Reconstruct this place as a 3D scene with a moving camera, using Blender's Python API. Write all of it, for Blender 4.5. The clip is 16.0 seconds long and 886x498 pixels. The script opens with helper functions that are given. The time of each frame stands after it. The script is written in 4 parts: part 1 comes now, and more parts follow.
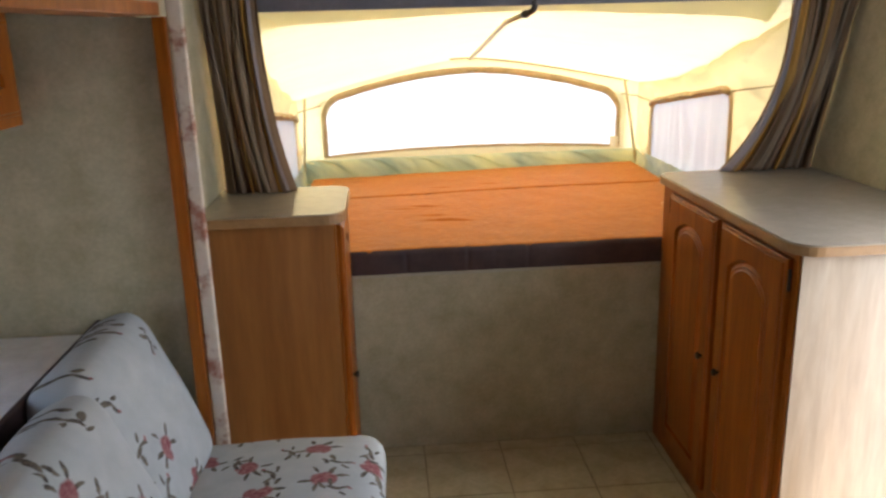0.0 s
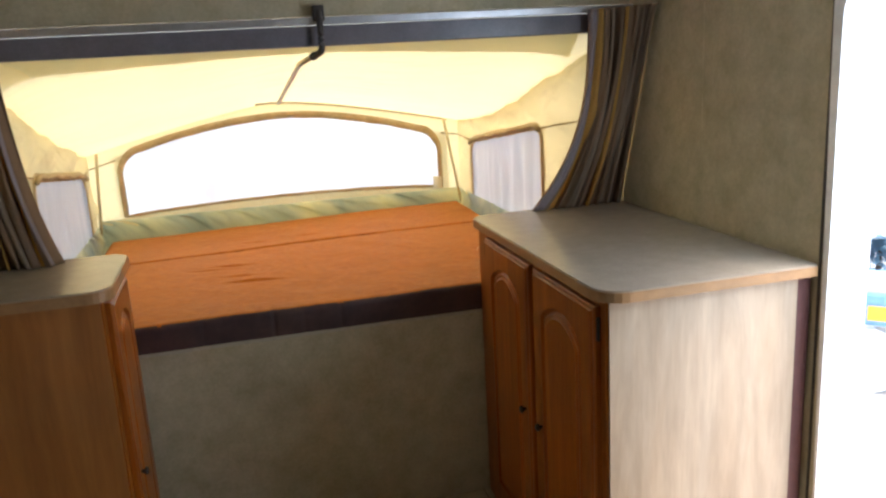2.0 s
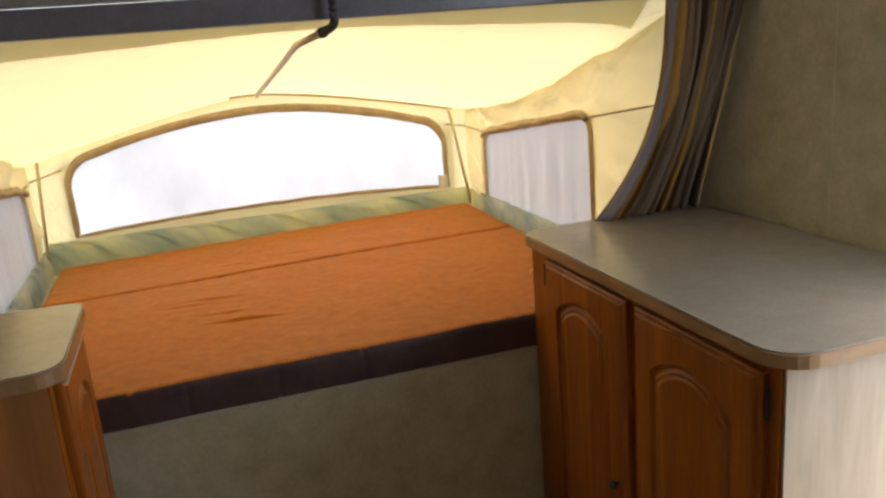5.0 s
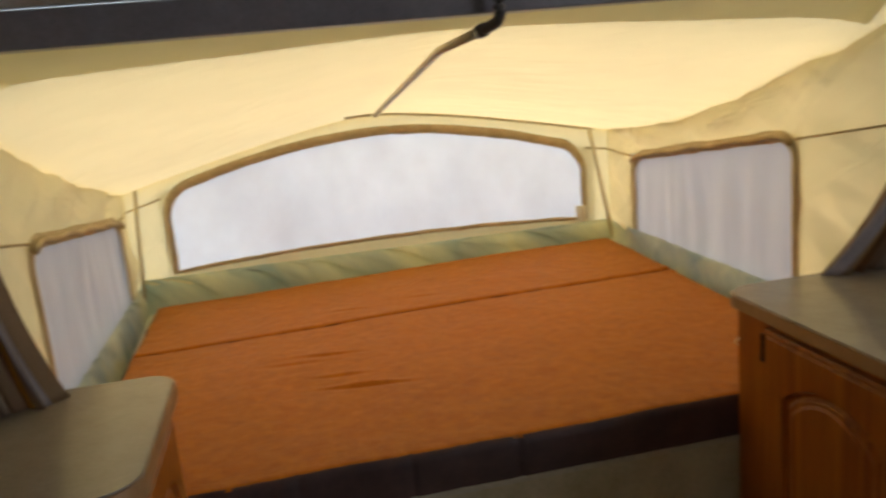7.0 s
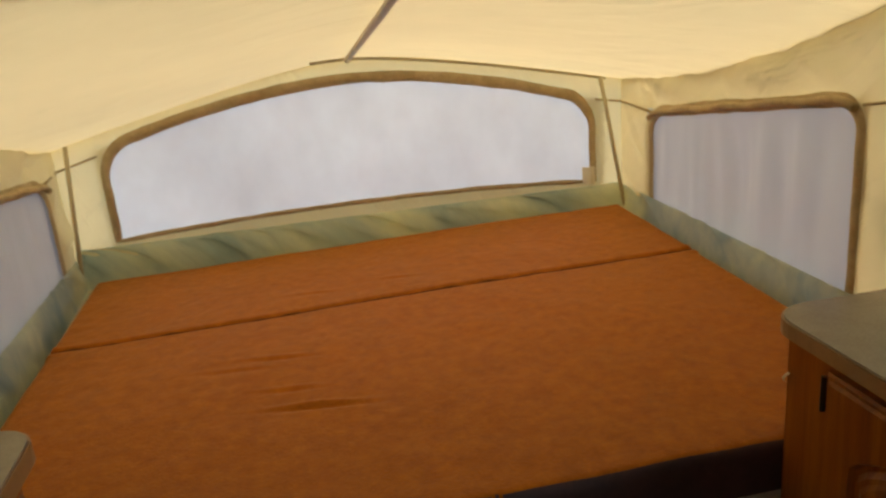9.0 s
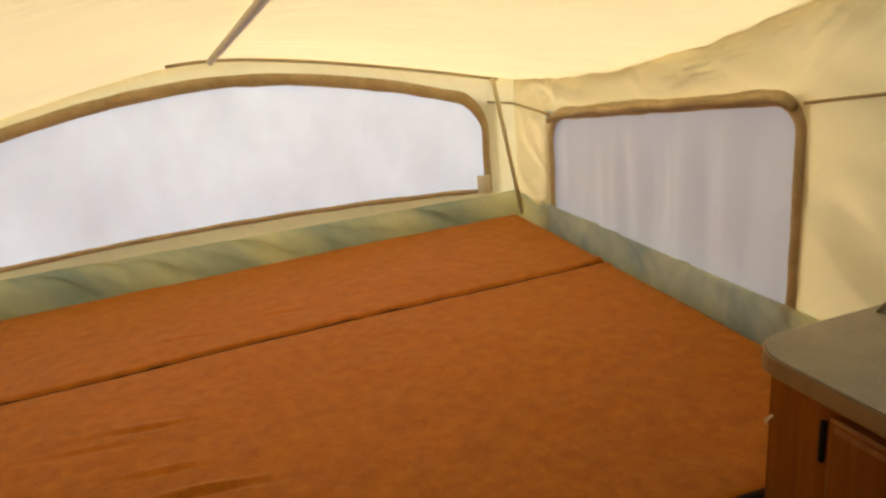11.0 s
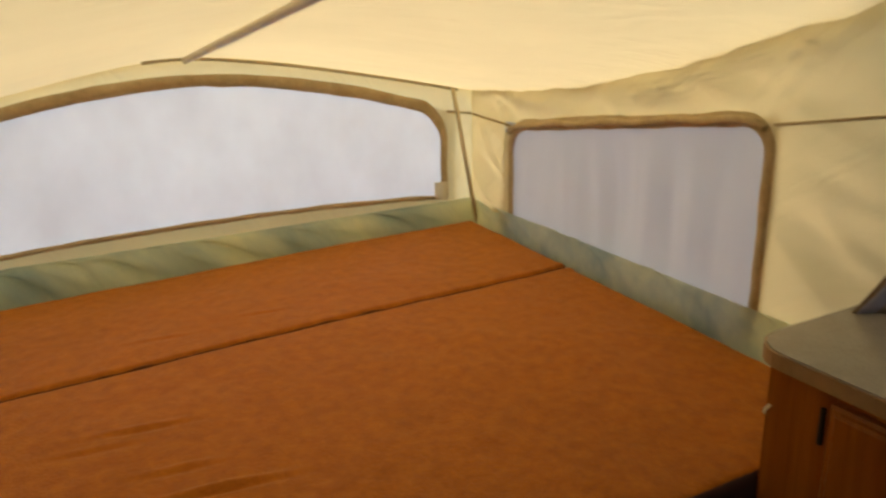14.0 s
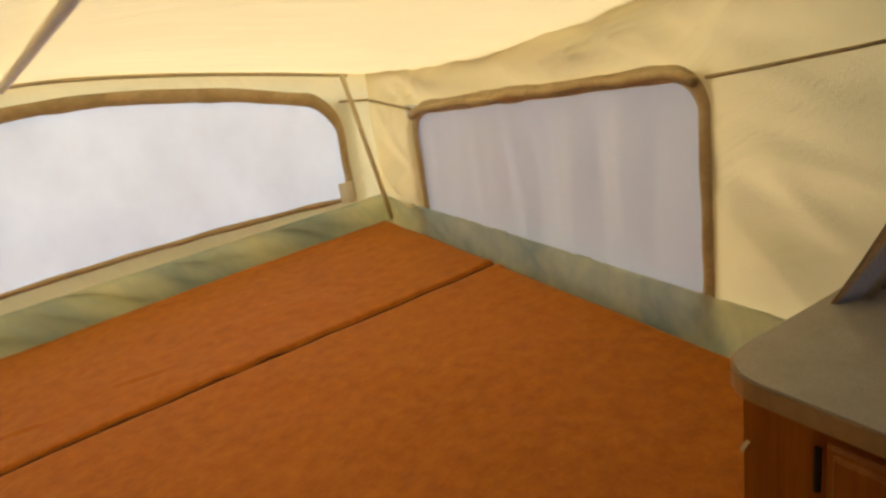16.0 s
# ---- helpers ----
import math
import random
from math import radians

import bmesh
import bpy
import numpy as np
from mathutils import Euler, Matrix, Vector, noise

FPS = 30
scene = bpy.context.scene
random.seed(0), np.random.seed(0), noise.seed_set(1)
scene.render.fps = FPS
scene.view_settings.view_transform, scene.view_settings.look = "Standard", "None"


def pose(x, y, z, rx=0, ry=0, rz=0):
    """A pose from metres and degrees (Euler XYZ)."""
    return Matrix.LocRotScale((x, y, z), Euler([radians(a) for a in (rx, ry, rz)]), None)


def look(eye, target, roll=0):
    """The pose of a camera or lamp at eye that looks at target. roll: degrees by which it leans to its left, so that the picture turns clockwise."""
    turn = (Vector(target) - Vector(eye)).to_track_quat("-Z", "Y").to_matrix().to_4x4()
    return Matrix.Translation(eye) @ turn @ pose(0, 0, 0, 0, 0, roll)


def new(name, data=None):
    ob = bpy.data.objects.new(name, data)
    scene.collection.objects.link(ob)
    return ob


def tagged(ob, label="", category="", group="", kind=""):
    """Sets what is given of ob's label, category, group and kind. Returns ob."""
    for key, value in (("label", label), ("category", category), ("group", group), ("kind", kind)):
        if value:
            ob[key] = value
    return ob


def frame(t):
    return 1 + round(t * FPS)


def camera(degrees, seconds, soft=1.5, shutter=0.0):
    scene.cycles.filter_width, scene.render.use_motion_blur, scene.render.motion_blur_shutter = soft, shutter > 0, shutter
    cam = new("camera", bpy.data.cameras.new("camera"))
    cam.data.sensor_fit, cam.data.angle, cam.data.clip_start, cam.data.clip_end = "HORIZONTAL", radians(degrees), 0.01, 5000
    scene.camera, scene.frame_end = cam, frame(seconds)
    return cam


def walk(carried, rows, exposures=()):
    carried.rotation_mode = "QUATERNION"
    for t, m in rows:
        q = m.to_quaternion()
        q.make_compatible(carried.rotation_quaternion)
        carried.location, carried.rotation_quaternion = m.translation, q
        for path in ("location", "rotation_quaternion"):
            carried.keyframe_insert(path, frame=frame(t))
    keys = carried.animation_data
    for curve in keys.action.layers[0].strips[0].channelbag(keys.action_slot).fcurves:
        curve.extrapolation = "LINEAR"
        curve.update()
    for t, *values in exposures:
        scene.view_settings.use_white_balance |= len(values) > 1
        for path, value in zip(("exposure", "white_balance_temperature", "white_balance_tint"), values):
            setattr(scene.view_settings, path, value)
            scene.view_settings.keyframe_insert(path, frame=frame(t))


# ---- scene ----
cam = camera(58.2, 16.0, 2.4, 0.4)
PATH = [
    (0, (0.364, 0.113, 1.538), (0.496, 2.034, 0.998), -1.6),
    (0.5, (0.386, 0.118, 1.544), (0.657, 2.033, 1.036), -1.3),
    (1, (0.419, 0.119, 1.542), (0.826, 2.02, 1.07), -1.6),
    (1.5, (0.467, 0.179, 1.543), (0.962, 2.061, 1.082), -2.2),
    (2, (0.567, 0.31, 1.539), (1.053, 2.193, 1.074), -3.2),
    (2.5, (0.612, 0.443, 1.539), (1.091, 2.319, 1.037), -4.1),
    (3, (0.579, 0.53, 1.533), (1.088, 2.387, 0.992), -4.6),
    (3.5, (0.505, 0.611, 1.528), (1.062, 2.453, 0.985), -4.4),
    (4, (0.475, 0.699, 1.527), (1.05, 2.538, 0.992), -4.4),
    (6.5, (0.54, 1.307, 1.523), (1.12, 3.168, 1.079), -5.0),
    (7, (0.467, 1.406, 1.504), (0.836, 3.323, 1.069), -5.3),
    (7.5, (0.575, 1.477, 1.525), (0.634, 3.427, 1.083), -5.8),
    (8, (0.646, 1.626, 1.507), (0.687, 3.567, 1.026), -5.4),
    (8.5, (0.648, 1.704, 1.502), (0.833, 3.625, 0.977), -4.5),
    (9, (0.623, 1.794, 1.518), (0.955, 3.675, 0.925), -4.8),
    (9.5, (0.616, 1.895, 1.519), (1.054, 3.735, 0.868), -5.5),
    (10, (0.637, 2.015, 1.497), (1.159, 3.834, 0.851), -6.3),
    (12.5, (0.437, 2.124, 1.496), (1.216, 3.882, 0.944), -1.8),
    (13, (0.379, 2.193, 1.508), (1.057, 3.993, 0.961), -1.3),
    (13.5, (0.448, 2.077, 1.494), (1.088, 3.889, 0.938), -1.7),
    (14, (0.394, 2.103, 1.517), (1.302, 3.778, 0.91), -1.2),
    (14.5, (0.406, 2.101, 1.517), (1.376, 3.729, 0.878), -2.0),
    (15, (0.439, 2.122, 1.513), (1.393, 3.749, 0.849), -4.0),
    (15.5, (0.511, 2.173, 1.512), (1.415, 3.822, 0.831), -6.8),
    (16, (0.643, 2.309, 1.508), (1.629, 3.907, 0.819), -8.6),
]
EXPOSURES = [(0.0, 3.0, 6350, 13), (1.5, 2.62, 6300, 13), (4.0, 2.52, 6550, 11), (6.5, 2.0, 6750, 11), (7.5, 1.72, 6950, 12), (8.0, 1.62, 7000, 12), (9.0, 1.50, 7050, 13), (10.0, 1.88, 7050, 13), (12.5, 1.66, 7050, 13), (13.0, 1.52, 7050, 13), (14.0, 1.60, 7050, 13), (14.5, 1.70, 7050, 13), (16.0, 1.77, 7100, 13)]
walk(cam, [(t, look(eye, target, roll)) for t, eye, target, roll in PATH], EXPOSURES)

# ---- world, sun, exposure ----
world = bpy.data.worlds.new("sky_world")
scene.world = world
world.use_nodes = True
wn = world.node_tree.nodes
sky = wn.new("ShaderNodeTexSky")
sky.sky_type, sky.sun_disc = "NISHITA", False
sky.air_density, sky.dust_density, sky.ozone_density = 1.0, 4.0, 0.8
sky.sun_elevation, sky.sun_rotation = radians(66), radians(115)
wn["Background"].inputs["Strength"].default_value = 0.15
world.node_tree.links.new(sky.outputs[0], wn["Background"].inputs["Color"])
sun_data = bpy.data.lights.new("sun", "SUN")
sun_data.energy, sun_data.angle, sun_data.color = 1.0, radians(28), (1.0, 0.98, 0.96)
sun = new("sun", sun_data)
SUN_AZ, SUN_EL = -25, 66          # degrees: azimuth measured from +x towards +y
sun.matrix_world = look((0, 0, 0), (-math.cos(radians(SUN_AZ)) * math.cos(radians(SUN_EL)), -math.sin(radians(SUN_AZ)) * math.cos(radians(SUN_EL)), -math.sin(radians(SUN_EL))))

door_sky = bpy.data.lights.new("door_daylight", "AREA")
door_sky.shape, door_sky.size, door_sky.size_y = "RECTANGLE", 0.48, 0.60
door_sky.energy, door_sky.color = 1.15, (0.64, 0.83, 1.0)
new("door_daylight", door_sky).matrix_world = look((1.93, 1.40, 1.36), (1.15, 2.30, 0.98))

# ---- plan (metres) ----
XL, XR = -0.20, 1.895              # inner faces of the side walls
YB = 2.832                        # front face of the bunk wall
YR = -2.60                        # rear wall
ZC = 1.98                         # ceiling
TX0, TX1 = -0.088, 1.722           # tent side walls
TYB = 4.335                       # tent back wall
BED_Z = 0.69                      # bunk platform


# ---- materials ----
def nodes_of(name, rough=0.6, metal=0.0, spec=0.5):
    m = bpy.data.materials.new(name)
    m.use_nodes = True
    nt = m.node_tree
    b = nt.nodes["Principled BSDF"]
    b.inputs["Roughness"].default_value = rough
    b.inputs["Metallic"].default_value = metal
    b.inputs["Specular IOR Level"].default_value = spec
    return m, nt, b


def N(nt, kind, **values):
    n = nt.nodes.new(kind)
    for k, v in values.items():
        n.inputs[k.replace("_", " ")].default_value = v
    return n


def coords(nt, scale=(1, 1, 1), kind="Object", rot=(0, 0, 0)):
    c = nt.nodes.new("ShaderNodeTexCoord")
    turn = nt.nodes.new("ShaderNodeMapping")
    turn.inputs["Rotation"].default_value = rot
    nt.links.new(c.outputs[kind], turn.inputs["Vector"])
    mp = nt.nodes.new("ShaderNodeMapping")
    mp.inputs["Scale"].default_value = scale
    nt.links.new(turn.outputs["Vector"], mp.inputs["Vector"])
    return mp.outputs["Vector"]


def ramp(nt, fac, stops):
    r = nt.nodes.new("ShaderNodeValToRGB")
    e = r.color_ramp.elements
    while len(e) < len(stops):
        e.new(0.5)
    for el, (p, c) in zip(e, stops):
        el.position, el.color = p, (*c, 1)
    nt.links.new(fac, r.inputs["Fac"])
    return r.outputs["Color"]


def mixc(nt, fac, a, b, mode="MIX"):
    x = nt.nodes.new("ShaderNodeMix")
    x.data_type, x.blend_type = "RGBA", mode
    for sock, v in ((x.inputs["Factor"], fac), (x.inputs[6], a), (x.inputs[7], b)):
        if isinstance(v, (int, float)):
            sock.default_value = v
        elif isinstance(v, tuple):
            sock.default_value = (*v, 1)
        else:
            nt.links.new(v, sock)
    return x.outputs[2]


def bump(nt, b, height, strength=0.3, dist=0.01):
    n = nt.nodes.new("ShaderNodeBump")
    n.inputs["Strength"].default_value, n.inputs["Distance"].default_value = strength, dist
    nt.links.new(height, n.inputs["Height"])
    nt.links.new(n.outputs["Normal"], b.inputs["Normal"])


def noise_out(nt, vec, scale, detail=4, rough=0.6, distort=0.0):
    n = N(nt, "ShaderNodeTexNoise", Scale=scale, Detail=detail, Roughness=rough, Distortion=distort)
    nt.links.new(vec, n.inputs["Vector"])
    return n.outputs["Fac"]


def mat_mottled(name, dark, light, scale=9, fine=120, rough=0.7, bumps=0.15, metal=0.0, kind="Object", spec=0.5, lo=0.32, hi=0.68):
    m, nt, b = nodes_of(name, rough, metal, spec)
    v = coords(nt, kind=kind)
    big = noise_out(nt, v, scale, 5, 0.65)
    small = noise_out(nt, v, fine, 3)
    c = ramp(nt, big, [(lo, dark), (hi, light)])
    s = ramp(nt, small, [(0.3, (0.42, 0.42, 0.42)), (0.7, (0.58, 0.58, 0.58))])
    nt.links.new(mixc(nt, 0.5, c, s, "OVERLAY"), b.inputs["Base Color"])
    bump(nt, b, small, bumps, 0.002)
    return m


def mat_wood(name, dark, light, rough=0.38, stretch=(14, 14, 0.9), fine=1.0, spec=0.5):
    m, nt, b = nodes_of(name, rough, 0, spec)
    v = coords(nt, stretch)
    oi = nt.nodes.new("ShaderNodeObjectInfo")
    add = nt.nodes.new("ShaderNodeVectorMath")
    add.operation = "ADD"
    comb = nt.nodes.new("ShaderNodeCombineXYZ")
    mul = nt.nodes.new("ShaderNodeMath")
    mul.operation = "MULTIPLY"
    mul.inputs[1].default_value = 40
    nt.links.new(oi.outputs["Random"], mul.inputs[0])
    nt.links.new(mul.outputs[0], comb.inputs["Z"])
    nt.links.new(v, add.inputs[0])
    nt.links.new(comb.outputs[0], add.inputs[1])
    g = noise_out(nt, add.outputs[0], 1.1, 7, 0.62, 1.2)
    f = noise_out(nt, add.outputs[0], 9 * fine, 4, 0.7, 0.3)
    c = ramp(nt, g, [(0.30, dark), (0.52, tuple((a + d) / 2 for a, d in zip(dark, light))), (0.70, light)])
    s = ramp(nt, f, [(0.35, (0.36, 0.36, 0.36)), (0.62, (0.56, 0.56, 0.56))])
    nt.links.new(mixc(nt, 0.55, c, s, "OVERLAY"), b.inputs["Base Color"])
    bump(nt, b, f, 0.12, 0.002)
    return m


def mat_cloth(name, colour, trans, gather=0.5, rough=0.9, wrinkle=6.0, strength=0.5, stretch=(1, 1, 1), second=None, patch=1.7, rot=(0, 0, 0)):
    """A cloth that lets part of the light through."""
    m = bpy.data.materials.new(name)
    m.use_nodes = True
    nt = m.node_tree
    b = nt.nodes["Principled BSDF"]
    out = nt.nodes["Material Output"]
    b.inputs["Roughness"].default_value = rough
    b.inputs["Specular IOR Level"].default_value = 0.2
    v = coords(nt)
    big = noise_out(nt, coords(nt, stretch, rot=rot), wrinkle, 3, 0.5, 0.8)
    weave = noise_out(nt, v, 420, 2)
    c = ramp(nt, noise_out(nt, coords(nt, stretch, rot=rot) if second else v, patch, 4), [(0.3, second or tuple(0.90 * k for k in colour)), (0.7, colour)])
    nt.links.new(c, b.inputs["Base Color"])
    t = nt.nodes.new("ShaderNodeBsdfTranslucent")
    tc = mixc(nt, 1.0, c, trans, "MULTIPLY")
    nt.links.new(tc, t.inputs["Color"])
    mx = nt.nodes.new("ShaderNodeMixShader")
    mx.inputs[0].default_value = gather
    nt.links.new(b.outputs[0], mx.inputs[1])
    nt.links.new(t.outputs[0], mx.inputs[2])
    nt.links.new(mx.outputs[0], out.inputs["Surface"])
    bn = nt.nodes.new("ShaderNodeBump")
    bn.inputs["Strength"].default_value, bn.inputs["Distance"].default_value = strength, 0.03
    add = nt.nodes.new("ShaderNodeMath")
    add.operation = "MULTIPLY_ADD"
    add.inputs[1].default_value = 0.05
    nt.links.new(weave, add.inputs[0])
    nt.links.new(big, add.inputs[2])
    nt.links.new(add.outputs[0], bn.inputs["Height"])
    nt.links.new(bn.outputs[0], b.inputs["Normal"])
    nt.links.new(bn.outputs[0], t.inputs["Normal"])
    return m


def mat_plain(name, colour, rough=0.5, metal=0.0, vary=0.12, spec=0.5):
    return mat_mottled(name, tuple(c * (1 - vary) for c in colour), tuple(min(1, c * (1 + vary)) for c in colour), 14, 160, rough, 0.06, metal, spec=spec)


M_WALL = mat_mottled("wallpaper", (0.40, 0.347, 0.22), (0.53, 0.47, 0.325), 10, 90, 0.75, 0.12)
M_CEIL = mat_plain("ceiling_vinyl", (0.72, 0.70, 0.64), 0.6)
M_WOOD = mat_wood("honey_oak", (0.215, 0.051, 0.005), (0.405, 0.122, 0.012), 0.36, spec=0.25)
M_VINYL = mat_wood("maple_vinyl", (0.335, 0.236, 0.148), (0.54, 0.43, 0.312), 0.42, (4.2, 4.2, 0.45), 0.6)
M_HONEY = mat_wood("honey_vinyl", (0.26, 0.092, 0.021), (0.41, 0.165, 0.042), 0.4, (5, 5, 0.55), 0.6)
M_EDGE = mat_wood("banding", (0.29, 0.150, 0.060), (0.38, 0.220, 0.098), 0.4, (2, 2, 2))
M_TOP = mat_mottled("laminate", (0.325, 0.272, 0.208), (0.365, 0.310, 0.242), 22, 260, 0.20, 0.02)
M_MATT = mat_mottled("suede_cover", (0.33, 0.082, 0.003), (0.475, 0.137, 0.005), 34, 150, 0.62, 0.8, spec=0.18, lo=0.29, hi=0.71)
M_MATT.node_tree.nodes["Principled BSDF"].inputs["Sheen Weight"].default_value = 0.24
M_MATT.node_tree.nodes["Principled BSDF"].inputs["Sheen Roughness"].default_value = 0.45
M_MATT.node_tree.nodes["Principled BSDF"].inputs["Sheen Tint"].default_value = (1.0, 0.74, 0.25, 1)
M_MATT_D = mat_mottled("dark_vinyl", (0.045, 0.022, 0.020), (0.075, 0.038, 0.034), 9, 80, 0.55, 0.2)
# Brown that paints the shade inside the mattress seam.
M_SEAM = mat_plain("seam_shade_brown", (0.13, 0.040, 0.010), 0.9, spec=0.1)
M_TENT = mat_cloth("tent_canvas", (0.80, 0.725, 0.49), (1.0, 0.93, 0.70), 0.31, wrinkle=2.4, strength=0.55, stretch=(1.2, 4.0, 1), rot=(0, 0, 0.3))
# Same canvas, darker and less translucent to hold back sunlight on the sides.
M_TENT_S = mat_cloth("side_canvas_dimmed", (0.77, 0.68, 0.43), (1.0, 0.93, 0.70), 0.22, wrinkle=2.0, strength=0.9, stretch=(1, 0.7, 3.2), rot=(0.7, 0, 0))
# Same canvas again, passing more light so the back wall looks lit.
M_TENT_B = mat_cloth("back_canvas_brightened", (0.80, 0.725, 0.49), (1.0, 0.93, 0.70), 0.50, wrinkle=2.4, strength=0.6, stretch=(3.0, 1.0, 1.4), rot=(0, 0.5, 0))
# Duller second colour paints patches of uneven outside daylight into the vinyl.
M_WIN = mat_cloth("window_vinyl_lit_patches", (0.88, 0.945, 0.985), (1, 1, 1), 0.36, 0.5, wrinkle=2.5, strength=0.15, second=(0.71, 0.745, 0.78), patch=2.2, stretch=(1.3, 1, 1))
M_WIN_S = mat_cloth("curtained_window", (0.62, 0.66, 0.74), (0.9, 0.93, 0.96), 0.108, 0.6, wrinkle=2.5, strength=0.15)
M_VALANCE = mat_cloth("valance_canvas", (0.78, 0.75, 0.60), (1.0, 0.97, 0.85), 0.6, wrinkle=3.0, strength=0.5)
M_BIND = mat_mottled("brown_binding", (0.40, 0.295, 0.145), (0.54, 0.415, 0.23), 14, 90, 0.8, 0.4)
M_BOW = mat_plain("dark_tan", (0.42, 0.33, 0.18), 0.7)
M_TAG = mat_cloth("cream_tag", (0.82, 0.74, 0.54), (1.0, 0.95, 0.78), 0.5, wrinkle=4.0, strength=0.2)
# Second colour paints the blue-grey shade and glow of folds as stripes.
M_SKIRT = mat_cloth("green_skirt_fold_shade", (0.77, 0.74, 0.54), (0.95, 1.0, 0.88), 0.50, 0.45, wrinkle=3, strength=0.3, stretch=(3.2, 3.2, 0.6), second=(0.34, 0.42, 0.43), patch=2.0, rot=(0, 0.6, 0))
M_POLE = mat_plain("tan_pole", (0.56, 0.46, 0.27), 0.4)
M_DARKPIPE = mat_plain("dark_pipe", (0.05, 0.04, 0.035), 0.4)
M_BEAM = mat_plain("dark_beam", (0.17, 0.16, 0.185), 0.28)
M_RAIL = mat_plain("aluminium", (0.62, 0.63, 0.66), 0.35, 0.9)
M_WHITE = mat_plain("white_metal", (0.80, 0.80, 0.79), 0.4)
M_TRIM = mat_plain("pale_trim", (0.44, 0.40, 0.30), 0.55)
M_SEAL = mat_mottled("worn_seal", (0.34, 0.14, 0.09), (0.68, 0.58, 0.48), 13, 45, 0.7, 0.3, lo=0.36, hi=0.50)
M_IRON = mat_plain("dark_iron", (0.035, 0.028, 0.024), 0.45, 0.6)
# Dark strip colour: the door jamb's shadow painted at the panel's edge.
M_JAMB_SHADE = mat_plain("jamb_shade_strip", (0.13, 0.05, 0.045), 0.5)
M_TILE = mat_mottled("vinyl_tile", (0.34, 0.275, 0.15), (0.50, 0.42, 0.265), 8, 70, 0.5, 0.15)
M_GROUT = mat_plain("tile_joint", (0.22, 0.17, 0.095), 0.8)


def mat_curtain():
    m, nt, b = nodes_of("striped_curtain", 0.9, 0, 0.15)
    c = nt.nodes.new("ShaderNodeTexCoord")
    sep = nt.nodes.new("ShaderNodeSeparateXYZ")
    nt.links.new(c.outputs["UV"], sep.inputs[0])
    B, G, Y, P, D = (0.31, 0.205, 0.125), (0.36, 0.275, 0.195), (0.60, 0.35, 0.10), (0.38, 0.33, 0.34), (0.21, 0.14, 0.09)
    stops = [(0.0, B), (0.04, P), (0.10, G), (0.16, Y), (0.23, B), (0.33, G), (0.42, D), (0.5, B), (0.58, Y), (0.63, B), (0.74, G), (0.84, D), (0.92, B)]
    r = nt.nodes.new("ShaderNodeValToRGB")
    r.color_ramp.interpolation = "CONSTANT"
    e = r.color_ramp.elements
    while len(e) < len(stops):
        e.new(0.5)
    for el, (p, col) in zip(e, stops):
        el.position, el.color = p, (*col, 1)
    nt.links.new(sep.outputs["X"], r.inputs["Fac"])
    v = coords(nt)
    f = noise_out(nt, v, 260, 2)
    s = ramp(nt, f, [(0.3, (0.40, 0.40, 0.40)), (0.7, (0.60, 0.60, 0.60))])
    nt.links.new(mixc(nt, 0.6, r.outputs["Color"], s, "OVERLAY"), b.inputs["Base Color"])
    bump(nt, b, f, 0.3, 0.002)
    t = nt.nodes.new("ShaderNodeBsdfTranslucent")
    nt.links.new(r.outputs["Color"], t.inputs["Color"])
    mx = nt.nodes.new("ShaderNodeMixShader")
    mx.inputs[0].default_value = 0.27
    nt.links.new(b.outputs[0], mx.inputs[1])
    nt.links.new(t.outputs[0], mx.inputs[2])
    nt.links.new(mx.outputs[0], nt.nodes["Material Output"].inputs["Surface"])
    return m


